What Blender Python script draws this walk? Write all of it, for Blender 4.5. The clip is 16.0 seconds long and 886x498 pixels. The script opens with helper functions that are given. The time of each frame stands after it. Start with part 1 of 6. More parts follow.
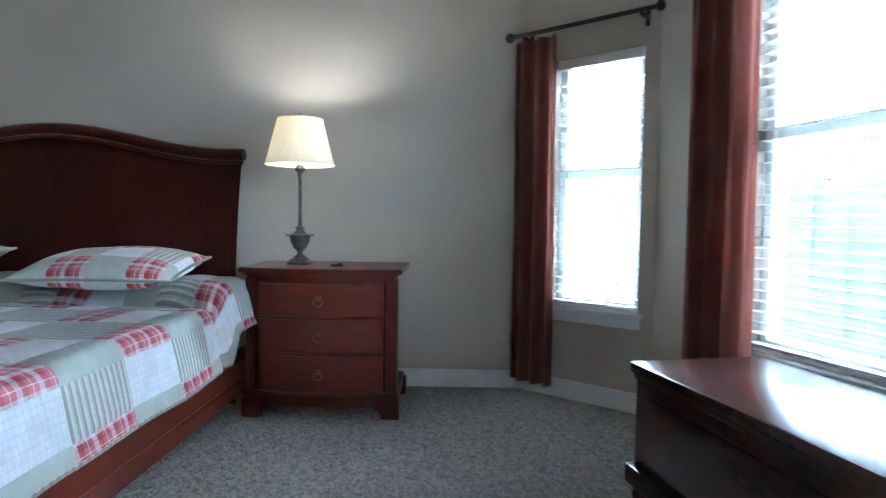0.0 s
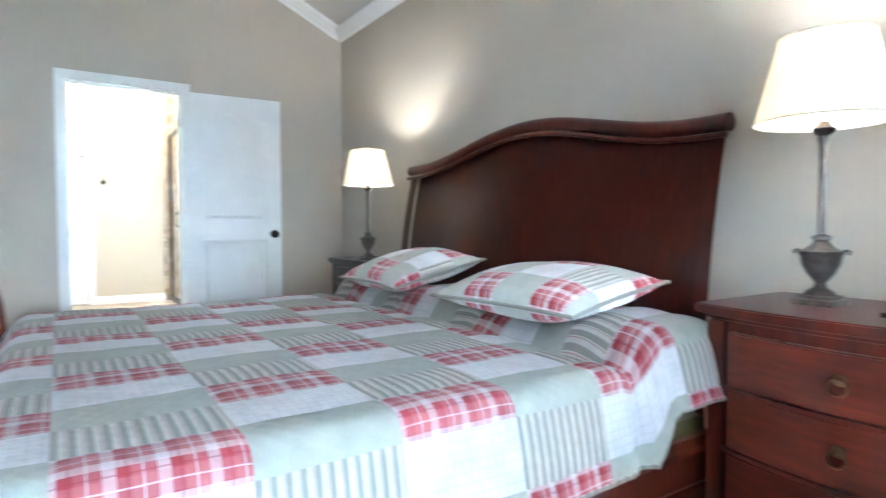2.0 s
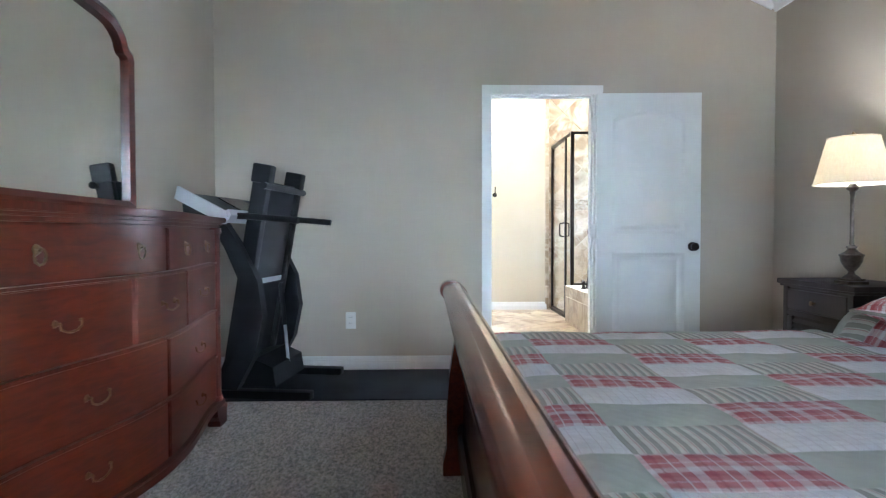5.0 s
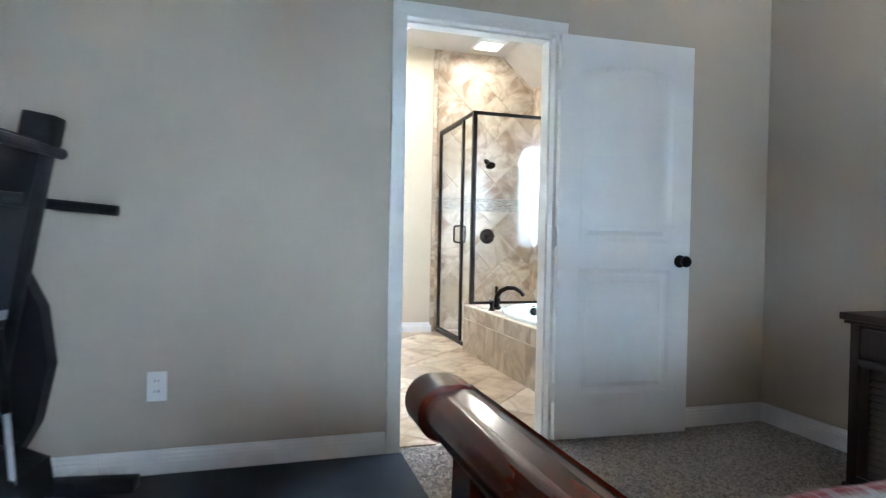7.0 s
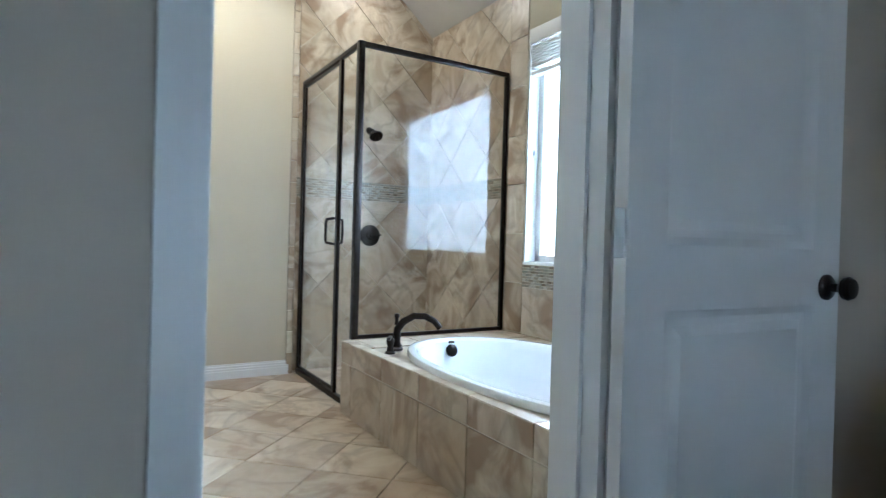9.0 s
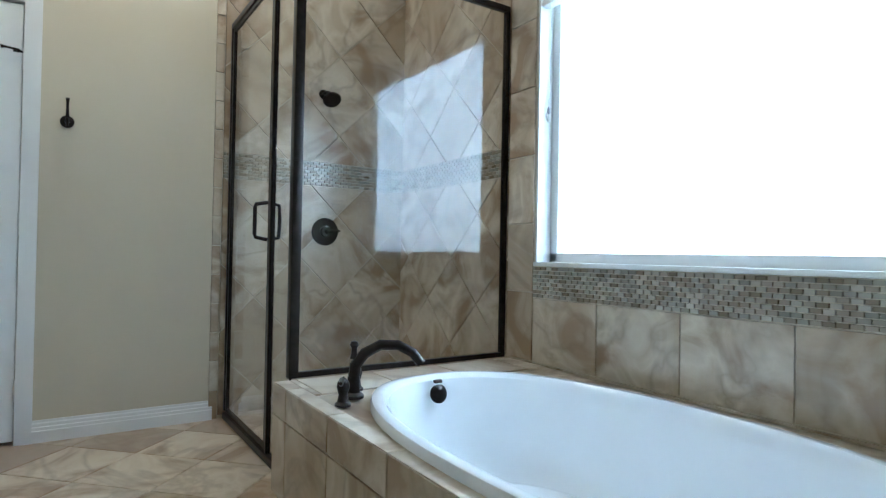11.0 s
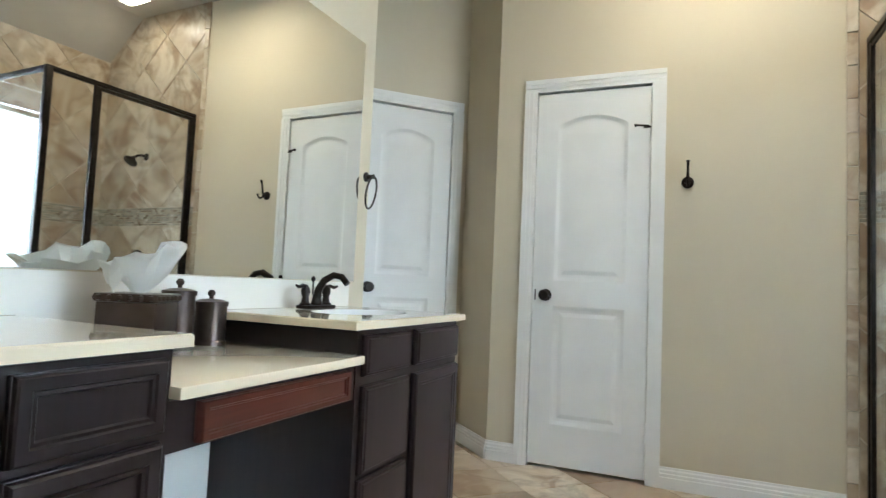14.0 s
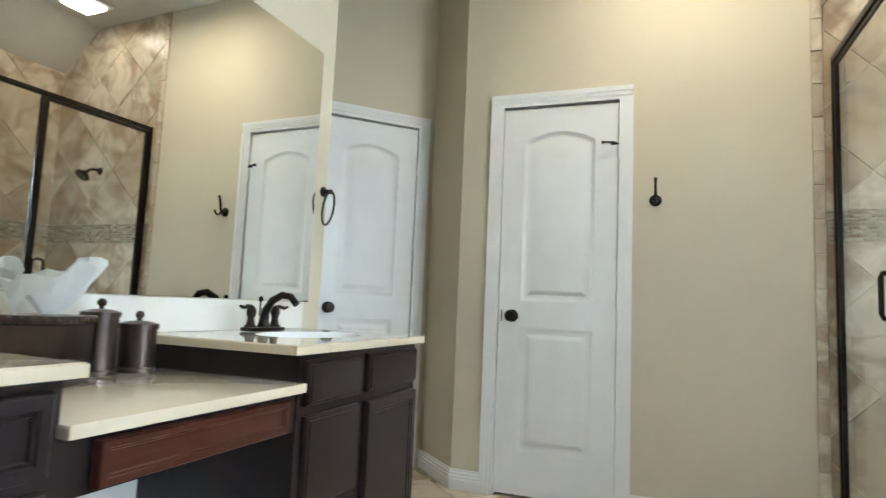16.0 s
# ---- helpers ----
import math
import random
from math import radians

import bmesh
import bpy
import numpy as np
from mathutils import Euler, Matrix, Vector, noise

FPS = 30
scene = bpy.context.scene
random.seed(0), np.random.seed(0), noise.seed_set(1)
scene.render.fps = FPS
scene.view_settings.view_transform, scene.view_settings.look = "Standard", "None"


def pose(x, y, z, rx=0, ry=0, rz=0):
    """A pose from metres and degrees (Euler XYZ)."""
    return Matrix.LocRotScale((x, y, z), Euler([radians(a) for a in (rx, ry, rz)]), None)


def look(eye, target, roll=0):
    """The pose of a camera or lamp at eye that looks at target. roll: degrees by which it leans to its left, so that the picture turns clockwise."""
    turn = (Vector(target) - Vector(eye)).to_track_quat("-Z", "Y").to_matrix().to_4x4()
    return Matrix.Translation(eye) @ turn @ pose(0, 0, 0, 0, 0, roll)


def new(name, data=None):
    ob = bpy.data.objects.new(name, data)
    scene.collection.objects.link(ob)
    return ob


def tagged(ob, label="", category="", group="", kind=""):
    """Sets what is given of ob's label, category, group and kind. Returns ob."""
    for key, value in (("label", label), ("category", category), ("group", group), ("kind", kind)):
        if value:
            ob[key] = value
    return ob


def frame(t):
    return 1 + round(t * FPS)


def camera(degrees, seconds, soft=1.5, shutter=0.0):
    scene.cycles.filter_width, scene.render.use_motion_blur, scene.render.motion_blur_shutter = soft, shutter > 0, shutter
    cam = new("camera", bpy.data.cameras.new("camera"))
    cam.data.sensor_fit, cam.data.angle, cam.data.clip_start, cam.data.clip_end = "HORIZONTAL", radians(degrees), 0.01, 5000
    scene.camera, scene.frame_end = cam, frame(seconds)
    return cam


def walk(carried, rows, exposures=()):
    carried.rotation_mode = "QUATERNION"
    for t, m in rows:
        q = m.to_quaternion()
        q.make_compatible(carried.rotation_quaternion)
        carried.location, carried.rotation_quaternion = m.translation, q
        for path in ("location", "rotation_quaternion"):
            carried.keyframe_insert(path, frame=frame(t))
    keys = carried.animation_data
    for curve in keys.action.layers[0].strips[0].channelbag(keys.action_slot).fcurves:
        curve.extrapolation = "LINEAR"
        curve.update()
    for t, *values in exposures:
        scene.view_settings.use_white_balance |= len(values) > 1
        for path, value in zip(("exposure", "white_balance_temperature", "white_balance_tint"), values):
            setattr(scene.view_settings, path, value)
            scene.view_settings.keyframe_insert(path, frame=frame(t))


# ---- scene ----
cam = camera(75.0, 16.0, soft=1.2, shutter=.4)

PATH = [
    (0, (1.236, 1.172, 0.988), (1.205, 3.169, 0.893), 0.8),
    (0.5, (1.315, 1.587, 0.993), (0.957, 3.552, 0.89), 0.7),
    (1, (1.384, 1.964, 1.021), (0.48, 3.744, 0.899), -0.1),
    (1.5, (1.274, 2.24, 0.962), (-0.061, 3.727, 0.885), 0.3),
    (2, (1.209, 2.394, 0.978), (-0.454, 3.501, 0.901), -0.1),
    (2.5, (1.215, 2.388, 1.013), (-0.648, 3.112, 0.93), -0.5),
    (3, (1.163, 2.324, 0.987), (-0.785, 2.775, 0.923), -0.6),
    (3.5, (1.158, 2.281, 1.0), (-0.831, 2.485, 0.937), -0.3),
    (4, (1.034, 2.189, 1.003), (-0.964, 2.216, 0.943), -0.3),
    (4.2, (0.949, 2.14, 1.016), (-1.05, 2.124, 0.958), -0.2),
    (6.3, (-0.537, 1.88, 0.982), (-2.511, 2.199, 0.954), 0.7),
    (6.5, (-0.723, 1.869, 0.996), (-2.688, 2.24, 0.967), 0.9),
    (7, (-1.146, 1.846, 1.008), (-3.059, 2.428, 0.977), 1.1),
    (7.5, (-1.618, 1.923, 1.019), (-3.483, 2.644, 0.989), 1.1),
    (8, (-2.083, 2.036, 1.002), (-3.91, 2.849, 0.982), 1.5),
    (8.5, (-2.521, 2.161, 0.998), (-4.266, 3.137, 0.982), 1.6),
    (9, (-2.938, 2.325, 1.0), (-4.652, 3.355, 0.986), 1.6),
    (9.2, (-3.066, 2.365, 0.995), (-4.736, 3.465, 0.989), 1.9),
    (11.3, (-3.935, 2.91, 0.925), (-5.607, 4.007, 0.955), 0.9),
    (11.5, (-3.951, 2.922, 0.928), (-5.691, 3.907, 0.953), 1.0),
    (12, (-3.988, 2.925, 0.945), (-5.893, 3.532, 0.956), 1.3),
    (12.5, (-4.032, 2.928, 0.948), (-6.029, 3.035, 0.975), 1.7),
    (13, (-4.051, 2.912, 0.967), (-6.022, 2.577, 1.027), 2.0),
    (13.5, (-4.069, 2.892, 0.966), (-5.975, 2.296, 1.07), 2.4),
    (14, (-4.068, 2.878, 0.968), (-5.907, 2.102, 1.092), 2.5),
    (14.5, (-4.071, 2.87, 0.973), (-5.87, 2.006, 1.11), 2.5),
    (15, (-4.092, 2.866, 0.974), (-5.876, 1.976, 1.128), 2.5),
    (15.5, (-4.119, 2.886, 0.983), (-5.925, 2.046, 1.166), 2.5),
    (16, (-4.204, 2.895, 0.972), (-6.068, 2.196, 1.169), 2.5),
]
walk(cam, [(t, look(eye, target, roll)) for t, eye, target, roll in PATH],
     exposures=[(0, 1.5, 5200, 8), (.5, 1.82, 5300, 8), (1, 2.08, 5350, 9), (1.5, 2.25, 5450, 10), (2.5, 2.55, 5600, 11), (3.5, 2.17, 5650, 12), (4, 2.03, 5600, 13), (6.5, 2.0, 5550, 12),
                (7.5, 1.48, 5400, 11), (8.5, .98, 5300, 9), (9, .72, 5200, 8), (11.5, .2, 5150, 5), (12.5, .53, 5500, 6), (14.5, .72, 5850, 7), (16, .74, 5900, 7)])

# ---- world, lights, exposure ----
world = bpy.data.worlds.new("sky")
scene.world = world
world.use_nodes = True
wn = world.node_tree.nodes
sky = wn.new("ShaderNodeTexSky")
sky.sky_type, sky.sun_disc = 'NISHITA', False
sky.sun_elevation, sky.sun_rotation = radians(40), radians(200)
wn["Background"].inputs[1].default_value = 0.1
world.node_tree.links.new(sky.outputs[0], wn["Background"].inputs[0])

sun = new("sun", bpy.data.lights.new("sun", "SUN"))
sun.data.energy, sun.data.angle, sun.data.color = 1.0, radians(12), (1, .96, .9)
sun.matrix_world = look((0, 0, 20), (3.5, 13, 4))


def lamp_point(name, at, watts, color, radius=.03):
    ob = new(name, bpy.data.lights.new(name, "POINT"))
    ob.data.energy, ob.data.color, ob.data.shadow_soft_size = watts, color, radius
    ob.location = at
    return ob


def lamp_area(name, eye, target, w, h, watts, color):
    ob = new(name, bpy.data.lights.new(name, "AREA"))
    ob.data.shape, ob.data.size, ob.data.size_y = "RECTANGLE", w, h
    ob.data.energy, ob.data.color = watts, color
    ob.matrix_world = look(eye, target)
    return ob



# ---- materials ----


def nodes_of(name):
    m = bpy.data.materials.new(name)
    m.use_nodes = True
    nt = m.node_tree
    return m, nt, nt.nodes["Principled BSDF"]


def rgb(c):
    return (*c, 1)


def put_bump(nt, b, height, strength, dist):
    bp = nt.nodes.new("ShaderNodeBump")
    bp.inputs["Strength"].default_value, bp.inputs["Distance"].default_value = strength, dist
    nt.links.new(height, bp.inputs["Height"])
    nt.links.new(bp.outputs[0], b.inputs["Normal"])


def tex(nt, kind, scale, coord="Object", stretch=None, **kw):
    tc = nt.nodes.new("ShaderNodeTexCoord")
    n = nt.nodes.new("ShaderNodeTex" + kind)
    out = tc.outputs[coord]
    if stretch:
        mp = nt.nodes.new("ShaderNodeMapping")
        mp.inputs["Scale"].default_value = stretch
        nt.links.new(out, mp.inputs[0])
        out = mp.outputs[0]
    nt.links.new(out, n.inputs["Vector"])
    n.inputs["Scale"].default_value = scale
    for k, v in kw.items():
        n.inputs[k].default_value = v
    return n


def ramp(nt, fac, stops):
    r = nt.nodes.new("ShaderNodeValToRGB")
    e = r.color_ramp.elements
    while len(e) < len(stops):
        e.new(.5)
    for el, (p, c) in zip(e, stops):
        el.position, el.color = p, rgb(c)
    nt.links.new(fac, r.inputs[0])
    return r.outputs[0]


def mixc(nt, fac, a, b):
    m = nt.nodes.new("ShaderNodeMix")
    m.data_type = "RGBA"
    for sock, v in ((m.inputs[0], fac), (m.inputs[6], a), (m.inputs[7], b)):
        if isinstance(v, (int, float)):
            sock.default_value = v
        elif isinstance(v, tuple):
            sock.default_value = rgb(v)
        else:
            nt.links.new(v, sock)
    return m.outputs[2]


def math_node(nt, op, a, b=0.0):
    m = nt.nodes.new("ShaderNodeMath")
    m.operation = op
    for sock, v in zip(m.inputs, (a, b)):
        if isinstance(v, (int, float)):
            sock.default_value = v
        else:
            nt.links.new(v, sock)
    return m.outputs[0]


def plain(name, col, rough=.5, metal=0.0, var=.12, scale=6, bump=0.0, bscale=120, dist=.002, coat=0.0, spec=.5):
    """A surface of one colour with soft stains and a fine grain."""
    m, nt, b = nodes_of(name)
    n = tex(nt, "Noise", scale, Detail=4)
    lo = tuple(c * (1 - var) for c in col)
    hi = tuple(min(1, c * (1 + var * .6)) for c in col)
    nt.links.new(ramp(nt, n.outputs[0], [(.3, lo), (.7, hi)]), b.inputs["Base Color"])
    b.inputs["Roughness"].default_value, b.inputs["Metallic"].default_value = rough, metal
    b.inputs["Coat Weight"].default_value, b.inputs["Specular IOR Level"].default_value = coat, spec
    if bump:
        put_bump(nt, b, tex(nt, "Noise", bscale, Detail=3).outputs[0], bump, dist)
    return m


def wood(name, dark, light, rough=.3, grain=(14, 14, 1.2), coat=.3):
    m, nt, b = nodes_of(name)
    n = tex(nt, "Noise", 4, stretch=grain, Detail=6, Distortion=.6)
    big = tex(nt, "Noise", 2.2, Detail=2)
    c = ramp(nt, n.outputs[0], [(.25, dark), (.75, light)])
    c = mixc(nt, math_node(nt, "MULTIPLY", big.outputs[0], .5), c, dark)
    nt.links.new(c, b.inputs["Base Color"])
    b.inputs["Coat Weight"].default_value, b.inputs["Coat Roughness"].default_value = coat, .12
    r = math_node(nt, "ADD", math_node(nt, "MULTIPLY", big.outputs[0], .12), rough - .06)
    nt.links.new(r, b.inputs["Roughness"])
    b.inputs["Specular IOR Level"].default_value = .35
    put_bump(nt, b, n.outputs[0], .08, .001)
    return m


def travertine(name, cols, rough=.35):
    """Beige stone tile with drifting veins; each tile takes its own tone."""
    m, nt, b = nodes_of(name)
    info = nt.nodes.new("ShaderNodeObjectInfo")
    tc = nt.nodes.new("ShaderNodeTexCoord")
    off = nt.nodes.new("ShaderNodeVectorMath")
    off.operation = "MULTIPLY_ADD"
    off.inputs[1].default_value = (1, 1, 1)
    rv = nt.nodes.new("ShaderNodeCombineXYZ")
    for k in range(3):
        nt.links.new(math_node(nt, "MULTIPLY", info.outputs["Random"], 37.0 + 11 * k), rv.inputs[k])
    nt.links.new(tc.outputs["Object"], off.inputs[0])
    nt.links.new(rv.outputs[0], off.inputs[2])
    n = nt.nodes.new("ShaderNodeTexNoise")
    n.inputs["Scale"].default_value, n.inputs["Detail"].default_value, n.inputs["Distortion"].default_value = 3.4, 7, 1.0
    nt.links.new(off.outputs[0], n.inputs["Vector"])
    c = ramp(nt, n.outputs[0], [(.36, cols[0]), (.46, cols[1]), (.56, cols[2]), (.66, cols[1])])
    t = math_node(nt, "MULTIPLY", math_node(nt, "POWER", info.outputs["Random"], 2.2), .85)
    c = mixc(nt, t, c, cols[3])
    v = nt.nodes.new("ShaderNodeTexNoise")
    v.inputs["Scale"].default_value, v.inputs["Detail"].default_value, v.inputs["Distortion"].default_value = 1.5, 4, 1.2
    nt.links.new(off.outputs[0], v.inputs["Vector"])
    vein = math_node(nt, "ABSOLUTE", math_node(nt, "SUBTRACT", v.outputs[0], .5))
    edge = nt.nodes.new("ShaderNodeMapRange")
    edge.inputs[1].default_value, edge.inputs[2].default_value, edge.inputs[3].default_value, edge.inputs[4].default_value = 0, .045, .4, 0
    nt.links.new(vein, edge.inputs[0])
    c = mixc(nt, edge.outputs[0], c, tuple(k * .62 for k in cols[0]))
    nt.links.new(c, b.inputs["Base Color"])
    b.inputs["Roughness"].default_value = rough
    put_bump(nt, b, n.outputs[0], .12, .001)
    return m


WALL = plain("wall_paint", (.50, .435, .352), .75, var=.04, scale=1.5, bump=.25, bscale=260, dist=.0012)
BWALL = plain("bath_wall_paint", (.60, .53, .40), .7, var=.04, scale=1.5, bump=.25, bscale=260, dist=.0012)
CEIL = plain("ceiling_paint", (.60, .56, .50), .85, var=.04, bump=.4, bscale=180, dist=.002)
WHITE = plain("white_trim_paint", (.80, .79, .77), .38, var=.03, bump=.06, bscale=90)
DOORW = plain("white_door_paint", (.78, .775, .76), .36, var=.03, bump=.1, bscale=140)
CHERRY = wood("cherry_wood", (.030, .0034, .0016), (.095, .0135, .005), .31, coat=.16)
# lit copy of the cherry, grain crosswise: light on fronts is in the colour
CHERRY_LIT = wood("cherry_wood_lit", (.040, .0045, .002), (.112, .0165, .006), .33, (1.2, 14, 14), .12)
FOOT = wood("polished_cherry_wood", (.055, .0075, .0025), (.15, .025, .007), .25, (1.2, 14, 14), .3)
BLACKW = wood("black_stained_wood", (.016, .0095, .009), (.034, .020, .018), .45, coat=.08)
CHESTW = wood("dark_mahogany", (.022, .008, .007), (.05, .018, .013), .2, (14, 1.2, 14), .04)
ESPRESSO = wood("espresso_wood", (.009, .0045, .0050), (.021, .010, .0105), .38, coat=.1)
RAILW = wood("reddish_drawer_wood", (.05, .012, .008), (.085, .022, .014), .3, (1.2, 14, 14))
BRONZE = plain("oil_rubbed_bronze", (.030, .024, .021), .32, .85, var=.3, scale=30)
CANBRONZE = plain("brown_bronze", (.10, .075, .065), .28, .9, var=.2, scale=12)
BRASS = plain("antique_brass", (.17, .12, .07), .35, .9, var=.3, scale=40)
PEWTER = plain("antique_pewter", (.13, .105, .09), .38, .8, var=.45, scale=30, bump=.2, bscale=150)
CREAM = plain("cream_cultured_marble", (.71, .60, .44), .07, var=.03, scale=3, coat=.5)
SPLASH = plain("pale_cultured_marble", (.80, .77, .71), .1, var=.03, scale=3, coat=.4)
PORCELAIN = plain("white_acrylic", (.86, .87, .88), .12, var=.02, coat=.4)
PLATE = plain("white_plastic", (.78, .78, .77), .35, var=.02)
BLACKP = plain("black_plastic", (.007, .008, .010), .42, var=.25, scale=12, bump=.1, bscale=300, spec=.3)
GREYP = plain("grey_plastic", (.33, .35, .38), .35, var=.08)
SILVER = plain("silver_plastic", (.62, .65, .68), .3, var=.05)
BELT = plain("treadmill_underside", (.016, .018, .023), .55, var=.15, scale=8, spec=.3)
RUBBER = plain("black_rubber_mat", (.018, .021, .028), .7, var=.3, scale=5, bump=.3, bscale=90, spec=.2)
GROUT = plain("pale_grout", (.72, .66, .57), .8, var=.1)
TISSUE = plain("tissue_paper", (.88, .88, .87), .8, var=.02, bump=.3, bscale=30)
_t = TISSUE.node_tree
_tr, _mx = _t.nodes.new("ShaderNodeBsdfTranslucent"), _t.nodes.new("ShaderNodeMixShader")
_tr.inputs[0].default_value = (.88, .88, .86, 1)
_mx.inputs[0].default_value = .45
_t.links.new(_t.nodes["Principled BSDF"].outputs[0], _mx.inputs[1])
_t.links.new(_tr.outputs[0], _mx.inputs[2])
_t.links.new(_mx.outputs[0], _t.nodes["Material Output"].inputs[0])
SIDING = plain("pale_fence_boards", (.13, .15, .165), .7, var=.1, scale=3)
GRASS = plain("dull_lawn", (.10, .13, .06), .9, var=.4, scale=2)
TILE = travertine("travertine_floor_tile", ((.40, .27, .16), (.63, .51, .37), (.74, .64, .50), (.36, .25, .155)))
WTILE = travertine("travertine_wall_tile", ((.34, .24, .155), (.53, .44, .325), (.66, .585, .47), (.40, .30, .195)), .3)
BEDLINEN = plain("olive_dust_ruffle", (.20, .19, .11), .85, var=.2, bump=.3, bscale=60)


def carpet():
    m, nt, b = nodes_of("taupe_carpet")
    f = tex(nt, "Noise", 62, Detail=4, Roughness=.75)
    g = tex(nt, "Noise", 30, Detail=3)
    big = tex(nt, "Noise", 1.6, Detail=3)
    c = ramp(nt, f.outputs[0], [(.40, (.125, .104, .087)), (.60, (.64, .55, .465))])
    c = mixc(nt, math_node(nt, "MULTIPLY", g.outputs[0], .45), c, (.195, .166, .147))
    c = mixc(nt, math_node(nt, "MULTIPLY", big.outputs[0], .35), c, (.34, .298, .265))
    nt.links.new(c, b.inputs["Base Color"])
    b.inputs["Roughness"].default_value = .95
    b.inputs["Sheen Weight"].default_value = .25
    h = math_node(nt, "ADD", f.outputs[0], g.outputs[0])
    put_bump(nt, b, h, 1.0, .02)
    return m


CARPET = carpet()


def cloth(name, base, stripes=(), quilt=.5):
    """Woven cotton in patch space (UV in metres). stripes: (axis, period, width, phase, colour, strength)."""
    m, nt, b = nodes_of(name)
    tc = nt.nodes.new("ShaderNodeTexCoord")
    sep = nt.nodes.new("ShaderNodeSeparateXYZ")
    nt.links.new(tc.outputs["UV"], sep.inputs[0])
    n = tex(nt, "Noise", 18, Detail=4)
    c = ramp(nt, n.outputs[0], [(.3, tuple(k * .9 for k in base)), (.7, tuple(min(1, k * 1.06) for k in base))])
    for axis, period, width, phase, col, strength in stripes:
        u = math_node(nt, "ADD", sep.outputs[axis], phase + 50 * period)
        u = math_node(nt, "MODULO", u, period)
        s = math_node(nt, "LESS_THAN", u, width)
        c = mixc(nt, math_node(nt, "MULTIPLY", s, strength), c, col)
    nt.links.new(c, b.inputs["Base Color"])
    b.inputs["Roughness"].default_value = .9
    b.inputs["Sheen Weight"].default_value = .15
    # stitched quilting: shallow diagonal channels
    mp = nt.nodes.new("ShaderNodeMapping")
    mp.inputs["Rotation"].default_value = (0, 0, radians(45))
    nt.links.new(tc.outputs["UV"], mp.inputs[0])
    w = nt.nodes.new("ShaderNodeTexVoronoi")
    w.inputs["Scale"].default_value = 34
    w.inputs["Randomness"].default_value = .35
    nt.links.new(mp.outputs[0], w.inputs["Vector"])
    put_bump(nt, b, w.outputs["Distance"], quilt, .004)
    return m


RED, PINK, OFF = (.38, .035, .048), (.66, .26, .27), (.84, .82, .83)
SAGE, GREYG = (.50, .515, .45), (.25, .24, .20)
C_SAGE = cloth("sage_cotton", SAGE)
C_WHITE = cloth("white_grid_cotton", OFF, [(0, .022, .0022, 0, (.55, .48, .48), .38), (1, .022, .0022, 0, (.55, .48, .48), .38)])
C_STRIPE = cloth("ticking_stripe_cotton", (.68, .66, .60), [(0, .027, .012, 0, GREYG, .75), (0, .027, .0025, .005, (.42, .16, .13), .6)])
C_PLAID = cloth("red_plaid_cotton", RED, [(0, .079, .020, .01, OFF, .55), (1, .079, .020, .01, OFF, .55), (0, .079, .036, .048, PINK, .30), (1, .079, .036, .048, PINK, .30),
                                          (0, .079, .003, .032, OFF, .6), (1, .079, .003, .032, OFF, .6), (0, .079, .004, .056, (.30, .02, .03), .5), (1, .079, .004, .056, (.30, .02, .03), .5)])
C_HEM = cloth("striped_binding", (.66, .64, .58), [(0, .03, .013, 0, GREYG, .8), (1, .03, .013, 0, GREYG, .8)])
FABRICS = [C_PLAID, C_STRIPE, C_SAGE, C_WHITE, C_HEM]


def curtain_cloth():
    m, nt, b = nodes_of("rust_red_curtain_cloth")
    n = tex(nt, "Noise", 60, stretch=(1, 1, .1), Detail=3)
    nt.links.new(ramp(nt, n.outputs[0], [(.3, (.25, .078, .058)), (.7, (.36, .13, .10))]), b.inputs["Base Color"])
    b.inputs["Roughness"].default_value = .75
    b.inputs["Sheen Weight"].default_value = .4
    out = nt.nodes["Material Output"]
    tr = nt.nodes.new("ShaderNodeBsdfTranslucent")
    tr.inputs[0].default_value = (.42, .15, .11, 1)
    mx = nt.nodes.new("ShaderNodeMixShader")
    mx.inputs[0].default_value = .4
    nt.links.new(b.outputs[0], mx.inputs[1])
    nt.links.new(tr.outputs[0], mx.inputs[2])
    nt.links.new(mx.outputs[0], out.inputs[0])
    put_bump(nt, b, n.outputs[0], .2, .001)
    return m


CURTAIN = curtain_cloth()


def shade_cloth():
    m, nt, b = nodes_of("ivory_lampshade_linen")
    n = tex(nt, "Noise", 120, stretch=(1, 1, .3), Detail=2)
    nt.links.new(ramp(nt, n.outputs[0], [(.3, (.76, .71, .60)), (.7, (.84, .80, .70))]), b.inputs["Base Color"])
    b.inputs["Roughness"].default_value = .9
    out = nt.nodes["Material Output"]
    tr = nt.nodes.new("ShaderNodeBsdfTranslucent")
    tr.inputs[0].default_value = (.76, .70, .58, 1)
    mx = nt.nodes.new("ShaderNodeMixShader")
    mx.inputs[0].default_value = .30
    nt.links.new(b.outputs[0], mx.inputs[1])
    nt.links.new(tr.outputs[0], mx.inputs[2])
    nt.links.new(mx.outputs[0], out.inputs[0])
    return m


SHADE = shade_cloth()


def emitter(name, col, strength):
    m, nt, b = nodes_of(name)
    b.inputs["Base Color"].default_value = rgb((.8, .8, .8))
    b.inputs["Emission Color"].default_value = rgb(col)
    b.inputs["Emission Strength"].default_value = strength
    return m


def glass(name, tint, rough=0.0):
    m, nt, b = nodes_of(name)
    b.inputs["Base Color"].default_value = rgb(tint)
    b.inputs["Transmission Weight"].default_value = 1
    b.inputs["Roughness"].default_value = rough
    b.inputs["IOR"].default_value = 1.45
    return m


